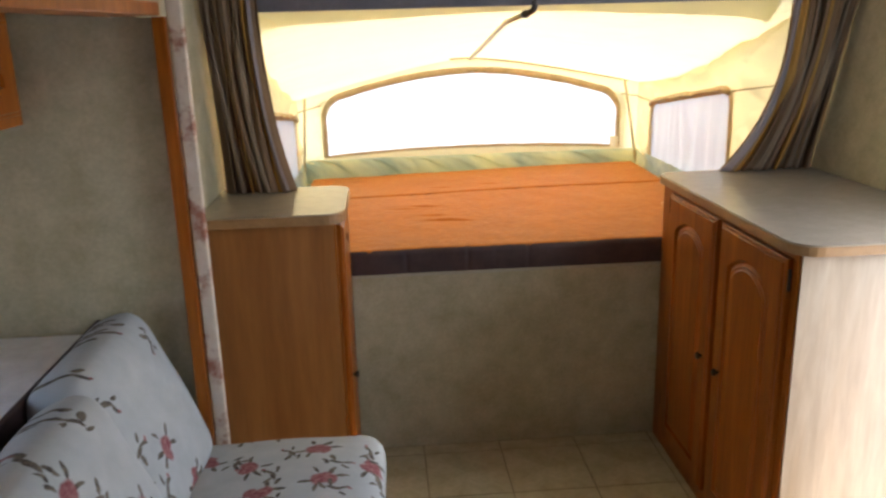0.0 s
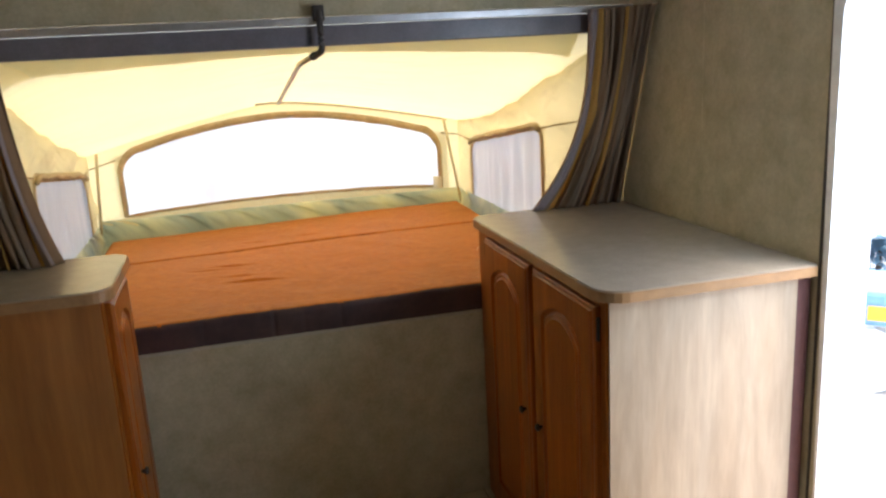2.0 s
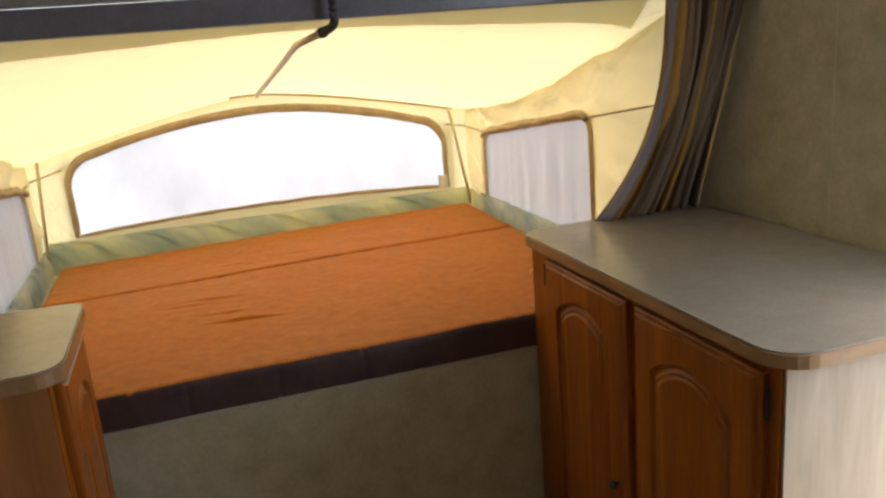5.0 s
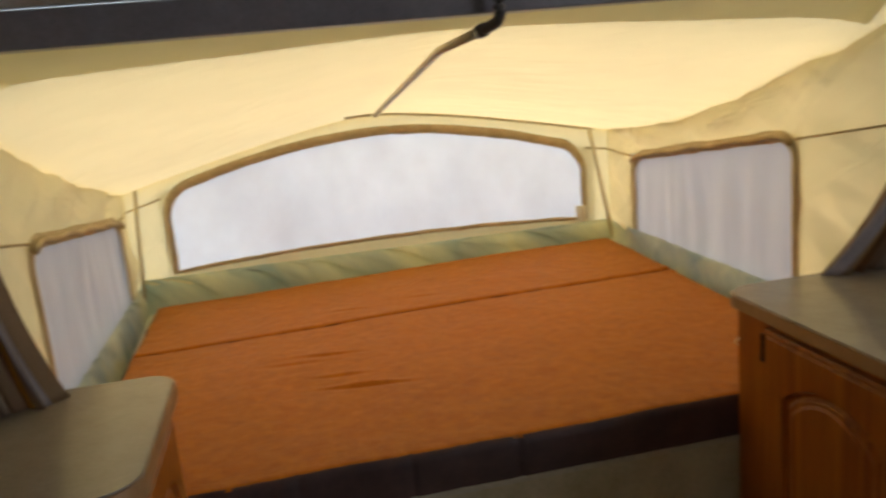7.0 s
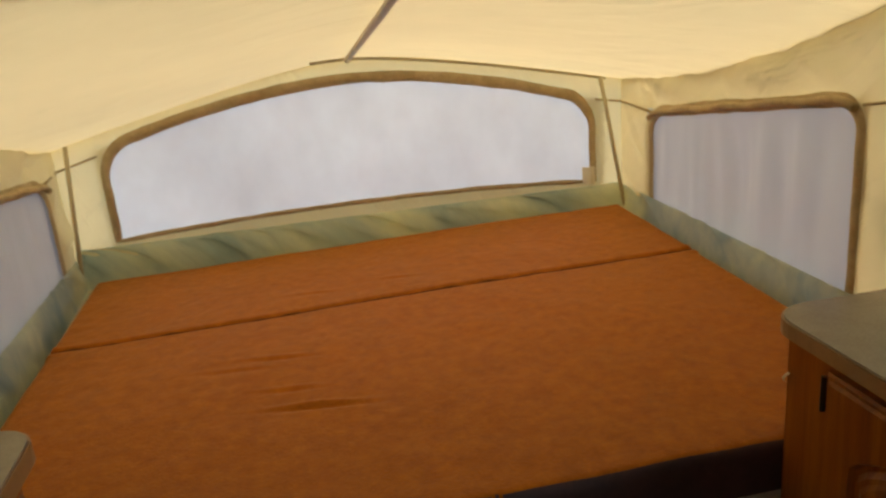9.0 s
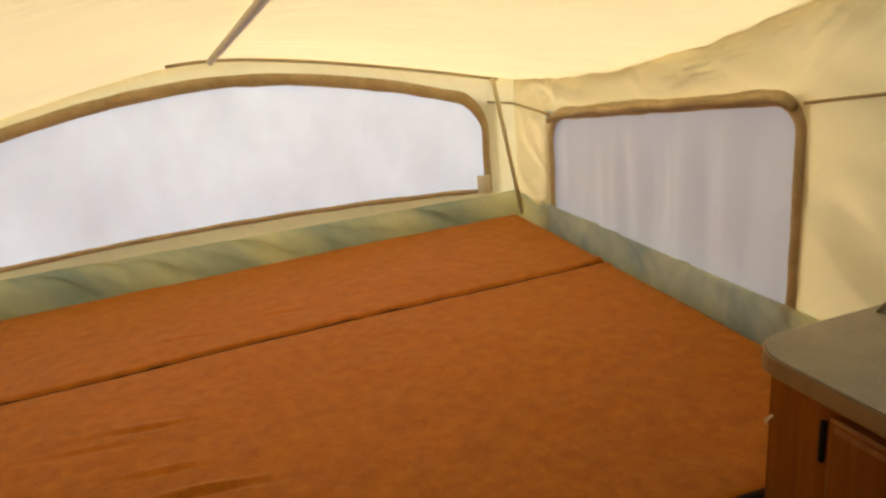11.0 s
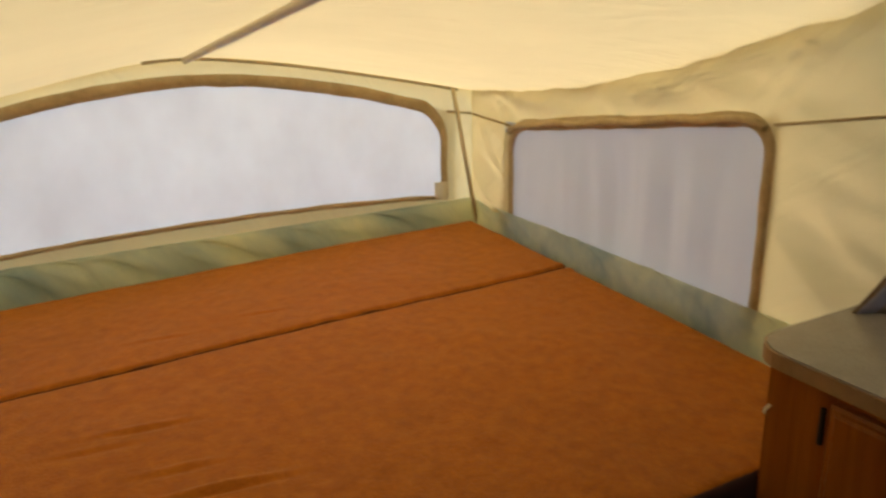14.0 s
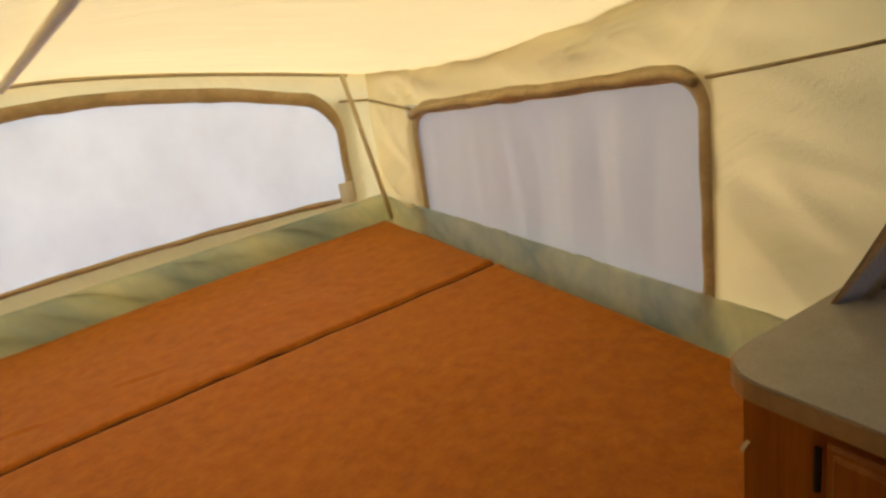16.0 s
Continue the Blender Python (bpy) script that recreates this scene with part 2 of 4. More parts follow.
def mat_floral():
    """Off-white cloth with scattered sprays of thin dark leaves and dusty rose blossoms."""
    m, nt, b = nodes_of("floral_cloth", 0.9, 0, 0.2)
    v = coords(nt)
    base = ramp(nt, noise_out(nt, v, 12, 4), [(0.3, (0.38, 0.40, 0.415)), (0.7, (0.46, 0.48, 0.49))])
    oi = nt.nodes.new("ShaderNodeObjectInfo")
    warp = N(nt, "ShaderNodeTexNoise", Scale=26, Detail=2)
    nt.links.new(v, warp.inputs["Vector"])

    def vmath(op, x, y):
        n = nt.nodes.new("ShaderNodeVectorMath")
        n.operation = op
        for sock, val in zip(n.inputs, (x, y)):
            if isinstance(val, tuple):
                sock.default_value = val
            elif val is not None:
                nt.links.new(val, sock)
        return n

    def math_node(op, x, y):
        n = nt.nodes.new("ShaderNodeMath")
        n.operation = op
        for sock, val in zip(n.inputs, (x, y)):
            if isinstance(val, (int, float)):
                sock.default_value = val
            else:
                nt.links.new(val, sock)
        return n.outputs[0]

    wob = vmath("MULTIPLY", vmath("SUBTRACT", warp.outputs["Color"], (0.5, 0.5, 0.5)).outputs[0], (0.022, 0.022, 0)).outputs[0]
    shift = vmath("MULTIPLY", oi.outputs["Random"], (31.0, 17.0, 0)).outputs[0]
    flat = vmath("MULTIPLY", vmath("ADD", vmath("ADD", v, shift).outputs[0], wob).outputs[0], (1, 1, 0)).outputs[0]

    def sprays(scale, pick, leaves, blooms, under, offset):
        """One spray a cell: ellipses (x, y, angle, half length, half width) about the cell's middle, turned at random."""
        here = vmath("ADD", flat, offset).outputs[0]
        vo = N(nt, "ShaderNodeTexVoronoi", Scale=scale, Randomness=0.75)
        vo.voronoi_dimensions = "2D"
        nt.links.new(here, vo.inputs["Vector"])
        local = vmath("SUBTRACT", here, vo.outputs["Position"]).outputs[0]
        chance = nt.nodes.new("ShaderNodeSeparateColor")
        nt.links.new(vo.outputs["Color"], chance.inputs[0])
        turn = nt.nodes.new("ShaderNodeVectorRotate")
        turn.rotation_type = "Z_AXIS"
        nt.links.new(local, turn.inputs["Vector"])
        nt.links.new(math_node("MULTIPLY", chance.outputs[1], 6.283), turn.inputs["Angle"])
        keep = math_node("LESS_THAN", chance.outputs[0], pick)
        out = under
        for shapes, colour in ((leaves, leaf), (blooms, rose)):
            near = None
            for x, y, ang, la, lb in shapes:
                mp = nt.nodes.new("ShaderNodeMapping")
                mp.vector_type = "TEXTURE"
                mp.inputs["Location"].default_value = (x, y, 0)
                mp.inputs["Rotation"].default_value = (0, 0, ang)
                mp.inputs["Scale"].default_value = (la, lb, 1)
                nt.links.new(turn.outputs[0], mp.inputs["Vector"])
                ln = vmath("LENGTH", mp.outputs[0], None).outputs["Value"]
                near = ln if near is None else math_node("MINIMUM", near, ln)
            mask = nt.nodes.new("ShaderNodeMapRange")
            mask.inputs["From Min"].default_value, mask.inputs["From Max"].default_value = 1.15, 0.85
            nt.links.new(near, mask.inputs["Value"])
            out = mixc(nt, math_node("MULTIPLY", mask.outputs[0], keep), out, colour)
        return out

    rose = ramp(nt, noise_out(nt, v, 90, 3), [(0.35, (0.20, 0.055, 0.06)), (0.65, (0.36, 0.17, 0.17))])
    leaf = ramp(nt, noise_out(nt, v, 60, 3), [(0.35, (0.055, 0.048, 0.045)), (0.65, (0.20, 0.17, 0.13))])
    c = sprays(7.0, 0.62, [(0.038, 0.016, 0.5, 0.018, 0.006), (0.046, -0.010, -0.4, 0.017, 0.0055), (-0.040, 0.008, 2.7, 0.017, 0.006), (-0.028, -0.024, 0.9, 0.016, 0.0055), (0.006, 0.040, 1.5, 0.014, 0.005)], [(0.0, 0.0, 0.3, 0.030, 0.020), (0.018, -0.012, 1.2, 0.020, 0.015)], base, (0, 0, 0))
    c = sprays(9.0, 0.55, [(0.0, 0.0, 0.2, 0.020, 0.006), (0.022, 0.013, 0.9, 0.014, 0.0055), (-0.018, 0.015, 2.2, 0.014, 0.0055), (-0.026, -0.010, -0.5, 0.013, 0.005), (0.028, -0.010, -0.3, 0.012, 0.0045)], [(0.034, 0.018, 0.4, 0.006, 0.004)], c, (3.31, 7.77, 0))
    nt.links.new(c, b.inputs["Base Color"])
    bump(nt, b, noise_out(nt, v, 300, 2), 0.2, 0.002)
    return m


M_CURT = mat_curtain()
M_FLORAL = mat_floral()


# ---- mesh helpers ----
def finish(name, bm, mat, parent=None, smooth=False):
    me = bpy.data.meshes.new(name)
    bm.normal_update()
    bm.to_mesh(me)
    bm.free()
    for mm in (mat if isinstance(mat, (list, tuple)) else [mat]):
        me.materials.append(mm)
    if smooth:
        me.polygons.foreach_set("use_smooth", [True] * len(me.polygons))
    ob = new(name, me)
    if parent:
        ob.parent = parent
    return ob


def part(name, bm, mat, parent, label="", smooth=False):
    ob = finish(name, bm, mat, parent, smooth)
    return tagged(ob, label) if label else ob


def thing(name, label, category, group="", kind="", at=(0, 0, 0)):
    ob = new(name)
    ob.empty_display_size = 0.05
    return tagged(ob, label, category, group, kind)


def box(bm, x0, x1, y0, y1, z0, z1, bevel=0.0, seg=2):
    vs = [bm.verts.new(p) for p in ((x0, y0, z0), (x1, y0, z0), (x1, y1, z0), (x0, y1, z0), (x0, y0, z1), (x1, y0, z1), (x1, y1, z1), (x0, y1, z1))]
    fs = [bm.faces.new([vs[i] for i in q]) for q in ((0, 3, 2, 1), (4, 5, 6, 7), (0, 1, 5, 4), (1, 2, 6, 5), (2, 3, 7, 6), (3, 0, 4, 7))]
    if bevel:
        es = list({e for f in fs for e in f.edges})
        bmesh.ops.bevel(bm, geom=es, offset=bevel, segments=seg, affect="EDGES", profile=0.5)
    return bm


def boxm(*a, **k):
    return box(bmesh.new(), *a, **k)


def prism(outline, z0, z1, bm=None):
    """Upright prism over a plan outline, counter-clockwise."""
    bm = bm or bmesh.new()
    lo = [bm.verts.new((x, y, z0)) for x, y in outline]
    hi = [bm.verts.new((x, y, z1)) for x, y in outline]
    n = len(outline)
    bm.faces.new(list(reversed(lo)))
    bm.faces.new(hi)
    for i in range(n):
        bm.faces.new((lo[i], lo[(i + 1) % n], hi[(i + 1) % n], hi[i]))
    return bm


def rounded(x0, x1, y0, y1, radii, n=6):
    """Plan rectangle with a radius for each corner (x0y0, x1y0, x1y1, x0y1)."""
    out = []
    for (cx, cy, sx, sy, a0), r in zip(((x0, y0, 1, 1, 180), (x1, y0, -1, 1, 270), (x1, y1, -1, -1, 0), (x0, y1, 1, -1, 90)), radii):
        if r <= 0:
            out.append((cx, cy))
        else:
            for i in range(n + 1):
                a = radians(a0 + 90 * i / n)
                out.append((cx + sx * r + r * math.cos(a), cy + sy * r + r * math.sin(a)))
    return out


def tube(points, r, seg=10, bm=None):
    bm = bm or bmesh.new()
    pts = [Vector(p) for p in points]
    rings = []
    for i, p in enumerate(pts):
        d = (pts[min(i + 1, len(pts) - 1)] - pts[max(i - 1, 0)]).normalized()
        q = d.to_track_quat("Z", "Y")
        rings.append([bm.verts.new(p + q @ Vector((r * math.cos(2 * math.pi * k / seg), r * math.sin(2 * math.pi * k / seg), 0))) for k in range(seg)])
    for a, b in zip(rings, rings[1:]):
        for k in range(seg):
            bm.faces.new((a[k], a[(k + 1) % seg], b[(k + 1) % seg], b[k]))
    bm.faces.new(list(reversed(rings[0])))
    bm.faces.new(rings[-1])
    return bm


def smoothline(points, n=6):
    """A Catmull-Rom line through the points."""
    p = [Vector(q) for q in points]
    p = [2 * p[0] - p[1]] + p + [2 * p[-1] - p[-2]]
    out = []
    for i in range(1, len(p) - 2):
        for k in range(n):
            t = k / n
            a, b, c, d = p[i - 1], p[i], p[i + 1], p[i + 2]
            out.append(0.5 * (2 * b + (c - a) * t + (2 * a - 5 * b + 4 * c - d) * t * t + (3 * b - a - 3 * c + d) * t ** 3))
    return out + [p[-2]]


def sheet(fn, nu, nv, bm=None, uv=False):
    bm = bm or bmesh.new()
    g = [[bm.verts.new(fn(i / nu, j / nv)) for i in range(nu + 1)] for j in range(nv + 1)]
    lay = bm.loops.layers.uv.verify() if uv else None
    for j in range(nv):
        for i in range(nu):
            f = bm.faces.new((g[j][i], g[j][i + 1], g[j + 1][i + 1], g[j + 1][i]))
            if uv:
                for l, (a, c) in zip(f.loops, ((i, j), (i + 1, j), (i + 1, j + 1), (i, j + 1))):
                    l[lay].uv = (a / nu, c / nv)
    return bm


def thicken(ob, d, offset=0):
    mod = ob.modifiers.new("thick", "SOLIDIFY")
    mod.thickness, mod.offset = d, offset
    return ob


def panel_outline(w, h, rise, inset, n=14):
    """Outline of a panel centred on 0, from z 0 to h, with an arched top; always the same number of points."""
    a, b = -w / 2 + inset, w / 2 - inset
    z0, zs = inset, h - inset - rise
    pts = [(a + (b - a) * i / n, z0) for i in range(n)]
    pts += [(b, z0 + (zs - z0) * i / n) for i in range(n)]
    pts += [(b + (a - b) * i / n, zs + rise * math.sin(math.pi * i / n) ** 0.75) for i in range(n)]
    pts += [(a, zs + (z0 - zs) * i / n) for i in range(n)]
    return pts


def cabinet_door(w, h, thick=0.018):
    """Raised-panel door in the x-z plane, front towards -y."""
    bm = bmesh.new()
    rise = 0.13 * w
    rings = [(0.0, 0.0, thick), (0.0, 0.0, 0.005), (0.0, 0.004, 0.0015), (0.0, 0.009, 0.0015), (0.0, 0.013, -0.0035), (0.0, 0.020, -0.0035), (rise, 0.066, -0.0035), (rise, 0.070, 0.006), (rise, 0.075, 0.006), (rise, 0.082, -0.001), (rise, 0.088, -0.001), (rise, 0.094, -0.0045)]
    loops = []
    for r, ins, y in rings:
        loops.append([bm.verts.new((x, y, z)) for x, z in panel_outline(w, h, r, ins)])
    for a, b in zip(loops, loops[1:]):
        for i in range(len(a)):
            k = (i + 1) % len(a)
            bm.faces.new((a[i], a[k], b[k], b[i]))
    bm.faces.new(loops[-1])
    bm.faces.new(list(reversed(loops[0])))
    bmesh.ops.recalc_face_normals(bm, faces=bm.faces)
    return bm


def knob(bm, c, way, r=0.011):
    """A turned knob that stands out from c along way."""
    w = Vector(way)
    q = w.to_track_quat("Z", "Y")
    prof = [(0.6, 0), (0.45, 0.4), (0.5, 0.9), (1.0, 1.3), (1.05, 1.7), (0.75, 2.1), (0.0, 2.2)]
    rings = [[bm.verts.new(Vector(c) + q @ Vector((r * a * math.cos(k * math.pi / 5), r * a * math.sin(k * math.pi / 5), r * b))) for k in range(10)] for a, b in prof[:-1]]
    for a, b in zip(rings, rings[1:]):
        for k in range(10):
            bm.faces.new((a[k], a[(k + 1) % 10], b[(k + 1) % 10], b[k]))
    bm.faces.new(rings[-1])
    return bm


# ---- trailer body ----
def wall(name, label, *b, mat=M_WALL):
    return tagged(finish(name, boxm(*b), mat), label, "wall", kind="structure")


DOOR = (1.15, 1.842, 1.69)         # doorway: y from, y to, top
wall("wall_right", "beige mottled wallpaper side wall beside the entry door", XR, XR + 0.05, DOOR[1], YB + 0.05, 0, ZC)
wall("wall_right_rear", "beige mottled wallpaper side wall behind the door", XR, XR + 0.05, YR, DOOR[0], 0, ZC)
wall("wall_over_door", "beige wallpaper strip above the entry door", XR, XR + 0.05, DOOR[0], DOOR[1], DOOR[2], ZC)
SLIDE = (-0.55, 2.08)              # slide-out opening along the left wall
SX = -0.78                         # outer wall of the slide-out
wall("wall_left", "beige mottled wallpaper wall beside the small cabinet", XL - 0.05, XL, SLIDE[1], YB + 0.05, 0, ZC)
wall("wall_left_rear", "beige wallpaper side wall", XL - 0.05, XL, YR, SLIDE[0], 0, ZC)
wall("wall_over_slide", "off-white fascia above the slide-out opening", XL - 0.05, XL, SLIDE[0], SLIDE[1], 1.60, ZC, mat=M_VINYL)
wall("wall_slide_end", "green-beige mottled wallpaper end wall of the slide-out", SX, -0.150, SLIDE[1] - 0.021, SLIDE[1] - 0.001, 0.02, 1.575)
wall("wall_slide_end_top", "plain strip above the slide-out end wall", SX, XL - 0.052, SLIDE[1] - 0.021, SLIDE[1] - 0.001, 1.575, 1.64)
wall("wall_slide_rear", "plain end wall of the slide-out", SX, XL - 0.052, SLIDE[0] - 0.03, SLIDE[0] + 0.02, 0.02, 1.64)
WIN_S = (1.1, 1.65, 0.85, 1.10)
wall("wall_slide_outer_low", "wallpaper outer wall below the slide-out window", SX - 0.05, SX, SLIDE[0] - 0.03, SLIDE[1] + 0.03, 0.02, WIN_S[2])
wall("wall_slide_outer_top", "wallpaper outer wall above the slide-out window", SX - 0.05, SX, SLIDE[0] - 0.03, SLIDE[1] + 0.03, WIN_S[3], 1.64)
wall("wall_slide_outer_front", "wallpaper outer wall beside the slide-out window", SX - 0.05, SX, WIN_S[1], SLIDE[1] + 0.03, WIN_S[2], WIN_S[3])
wall("wall_slide_outer_rear", "wallpaper outer wall beside the slide-out window", SX - 0.05, SX, SLIDE[0] - 0.03, WIN_S[0], WIN_S[2], WIN_S[3])
wall("wall_rear", "plain beige rear wall", XL - 0.05, XR + 0.05, YR - 0.05, YR, 0, ZC)
wall("wall_bunk", "beige mottled wallpaper bulkhead below the bunk", XL, XR, YB, YB + 0.04, 0, BED_Z - 0.012)
wall("wall_header", "dark beige wallpaper header above the bunk opening", XL, XR, YB - 0.03, YB + 0.022, 1.682, ZC)
tagged(finish("ceiling", boxm(XL - 0.05, XR + 0.05, YR - 0.05, YB + 0.022, ZC, ZC + 0.04), M_CEIL), "off-white vinyl ceiling panel", "ceiling", kind="structure")
tagged(finish("ceiling_slide", boxm(SX - 0.05, XL - 0.052, SLIDE[0] - 0.03, SLIDE[1] + 0.03, 1.64, 1.69), M_CEIL), "off-white ceiling of the slide-out", "ceiling", kind="structure")
floor = tagged(finish("floor", boxm(XL - 0.05, XR + 0.05, YR - 0.05, YB + 0.05, -0.06, -0.003), M_GROUT), "beige square-tiled vinyl floor", "floor", kind="structure")
tagged(finish("floor_slide", boxm(SX - 0.05, XL - 0.052, SLIDE[0] - 0.03, SLIDE[1] + 0.03, -0.06, 0.018), M_GROUT), "floor of the slide-out", "floor", kind="structure")
tagged(finish("trim_bunk", boxm(XL, XR, YB - 0.004, YB + 0.04, BED_Z - 0.012, BED_Z, bevel=0.002), M_TRIM), "thin pale edge strip along the bunk wall", "trim", kind="structure")
tagged(finish("trim_slide", boxm(-0.152, -0.121, SLIDE[1] - 0.050, SLIDE[1] - 0.022, 0.02, 1.575, bevel=0.003), M_WOOD), "honey oak upright trim at the slide-out edge", "trim", kind="structure")
tagged(finish("trim_seal", boxm(-0.119, -0.083, SLIDE[1] - 0.040, SLIDE[1] - 0.022, 0.02, 1.80, bevel=0.005), M_SEAL), "worn pinkish white seal strip beside the slide-out", "trim", kind="structure")
tagged(finish("trim_slide_top", boxm(XL - 0.045, -0.130, SLIDE[0], SLIDE[1] - 0.051, 1.577, 1.606, bevel=0.003), M_WOOD), "honey oak trim along the slide-out top", "trim", kind="structure")
tagged(finish("trim_wall_seam", boxm(XR - 0.0015, XR, 2.366, 2.370, 1.015, ZC), M_WALL), "fine joint in the side wallpaper", "trim", kind="structure")


def rounded_ring(y0, y1, z0, z1, x_in, x_out, inset, r, n=8):
    """Frame in the y-z plane: square outside, rounded opening."""
    bm = bmesh.new()
    inner = rounded(y0 + inset, y1 - inset, z0 + inset, z1 - inset, (0.02, 0.02, r, r), n)
    cx, cz = (y0 + y1) / 2, (z0 + z1) / 2
    outer = [((y0 if a < cx else y1) if abs(a - cx) / (y1 - y0) >= abs(b - cz) / (z1 - z0) else a, (z0 if b < cz else z1) if abs(b - cz) / (z1 - z0) >= abs(a - cx) / (y1 - y0) else b) for a, b in inner]
    k = len(inner)
    loops = [[bm.verts.new((x, a, b)) for a, b in ring] for x, ring in ((x_in, outer), (x_in, inner), (x_out, inner), (x_out, outer))]
    for p, q in zip(loops, loops[1:] + loops[:1]):
        for i in range(k):
            bm.faces.new((p[i], p[(i + 1) % k], q[(i + 1) % k], q[i]))
    bmesh.ops.recalc_face_normals(bm, faces=bm.faces)
    return bm


door = thing("door_1", "white entry door standing wide open with a screen panel", "door", kind="structure")
part("door_frame", rounded_ring(DOOR[0] - 0.03, DOOR[1] + 0.012, -0.02, DOOR[2] + 0.02, XR - 0.006, XR + 0.066, 0.03, 0.10), M_WHITE, door, "white metal frame with rounded corners")
part("gasket", rounded_ring(DOOR[0] - 0.036, DOOR[1] + 0.018, -0.026, DOOR[2] + 0.026, XR - 0.004, XR - 0.001, 0.007, 0.11), M_DARKPIPE, door, "thin dark gasket")
leaf = part("leaf", rounded_ring(0.0, 0.64, 0.02, 1.70, -0.012, 0.012, 0.055, 0.09), M_WHITE, door, "white aluminium leaf frame")
leaf.matrix_local = pose(XR + 0.075, DOOR[1] + 0.004, 0, 0, 0, -46)
part("lower_panel", boxm(-0.006, 0.006, 0.05, 0.59, 0.07, 0.80), M_WHITE, leaf, "white lower panel")
part("cross_bar", boxm(-0.011, 0.011, 0.05, 0.59, 0.80, 0.84, bevel=0.003), M_WHITE, leaf)
part("screen", boxm(-0.002, 0.002, 0.05, 0.59, 0.84, 1.65), M_WHITE, leaf, "pale insect screen")

# ---- bunk opening: beam, rail ----
beam = thing("header_beam", "dark glossy beam with an aluminium curtain rail above the bunk", "beam")
part("beam", boxm(XL, XR, YB - 0.042, YB + 0.02, 1.594, 1.655, bevel=0.004), M_BEAM, beam)
part("rail", boxm(XL, XR, YB - 0.052, YB - 0.031, 1.656, 1.679, bevel=0.003), M_RAIL, beam, "brushed aluminium curtain rail")

# ---- right and left cabinets ----
cab = thing("base_cabinet", "honey oak two-door cabinet with a pale end panel", "cabinet")
CX, CY0, CY1, CT = 1.345, 1.878, YB - 0.006, 1.014
part("body", boxm(CX, XR - 0.008, CY0 + 0.004, CY1, 0.0, CT - 0.028), M_WOOD, cab)
part("end_panel", boxm(CX + 0.006, XR - 0.046, CY0 - 0.002, CY0 + 0.003, 0.0, CT - 0.028), M_VINYL, cab, "pale maple vinyl end panel")
# Shadow of the door jamb, put in as a thin dark strip.
part("jamb_shade", boxm(XR - 0.044, XR - 0.008, CY0 + 0.0, CY0 + 0.003, 0.0, CT - 0.028), M_JAMB_SHADE, cab, "dark reddish strip with the door jamb's shade painted in")
for y0, y1, ky in ((1.907, 2.292, 2.235), (2.326, 2.712, 2.362)):
    d = part("door", cabinet_door(y1 - y0, 0.905), M_WOOD, cab)
    d.matrix_local = pose(CX - 0.019, (y0 + y1) / 2, 0.062, 0, 0, -90)
    k = part("knob", knob(bmesh.new(), (0, 0, 0), (0, -1, 0)), M_IRON, d, "dark iron knob", True)
    k.matrix_local = pose((y0 + y1) / 2 - ky, 0, 0.458)
for hy, hz in ((1.899, 0.915), (1.899, 0.20), (2.724, 0.925), (2.724, 0.20)):
    part("hinge", tube([(CX - 0.011, hy, hz - 0.028), (CX - 0.011, hy, hz + 0.028)], 0.0045, 8), M_IRON, cab, "dark hinge")
part("loose_strip", sheet(lambda u, v: (CX - 0.004 - 0.007 * math.sin(3.14 * v), CY1 - 0.005 + 0.006 * u - 0.008 * v, 0.895 + 0.020 * v), 3, 8), M_TAG, cab, "pale peeling edge strip", True)
top = thing("countertop", "grey speckled laminate countertop with a tan rounded edge", "countertop")
part("slab", prism(rounded(1.321, XR - 0.008, 1.850, 2.853, (0.07, 0.012, 0.0, 0.065)), CT - 0.003, CT), M_TOP, top)
part("edge_band", prism(rounded(1.318, XR - 0.008, 1.847, 2.856, (0.07, 0.012, 0.0, 0.065)), CT - 0.027, CT - 0.0035), M_EDGE, top, "tan edge band")

cab2 = thing("narrow_cabinet", "honey oak narrow cabinet with one arched-panel door", "cabinet")
LX, LY0 = 0.203, 2.43
part("body", boxm(XL + 0.002, LX, LY0 + 0.004, CY1, 0.0, CT - 0.033), M_WOOD, cab2)
part("end_panel", boxm(XL + 0.003, LX - 0.004, LY0 - 0.001, LY0 + 0.003, 0.0, CT - 0.033), M_HONEY, cab2, "brown maple vinyl end panel")
d = part("door", cabinet_door(0.32, 0.905), M_WOOD, cab2)
d.matrix_local = pose(LX + 0.019, 2.627, 0.062, 0, 0, 90)
k = part("knob", knob(bmesh.new(), (0, 0, 0), (0, -1, 0)), M_IRON, d, "dark iron knob", True)
k.matrix_local = pose(-0.125, 0, 0.398)
top2 = thing("small_countertop", "beige laminate top of the narrow cabinet with rounded corners", "countertop")
part("slab", prism(rounded(XL + 0.001, 0.231, 2.410, 2.853, (0.0, 0.06, 0.05, 0.0)), CT - 0.003, CT), M_TOP, top2)
part("edge_band", prism(rounded(XL + 0.001, 0.234, 2.407, 2.856, (0.0, 0.06, 0.05, 0.0)), CT - 0.032, CT - 0.0035), M_EDGE, top2, "tan edge band")

# ---- bunk and mattress ----
# Platform coloured dark so the gaps round the mattress look shaded.
tagged(finish("bunk_platform", boxm(TX0 - 0.02, TX1 + 0.02, YB + 0.041, TYB + 0.03, BED_Z - 0.05, BED_Z - 0.001), M_MATT_D), "bunk platform below the mattress, darkened for shade in the gaps", "bunk")
MX0, MX1, MY0, MY1, SEAM = -0.030, 1.688, YB - 0.002, 4.285, 3.748


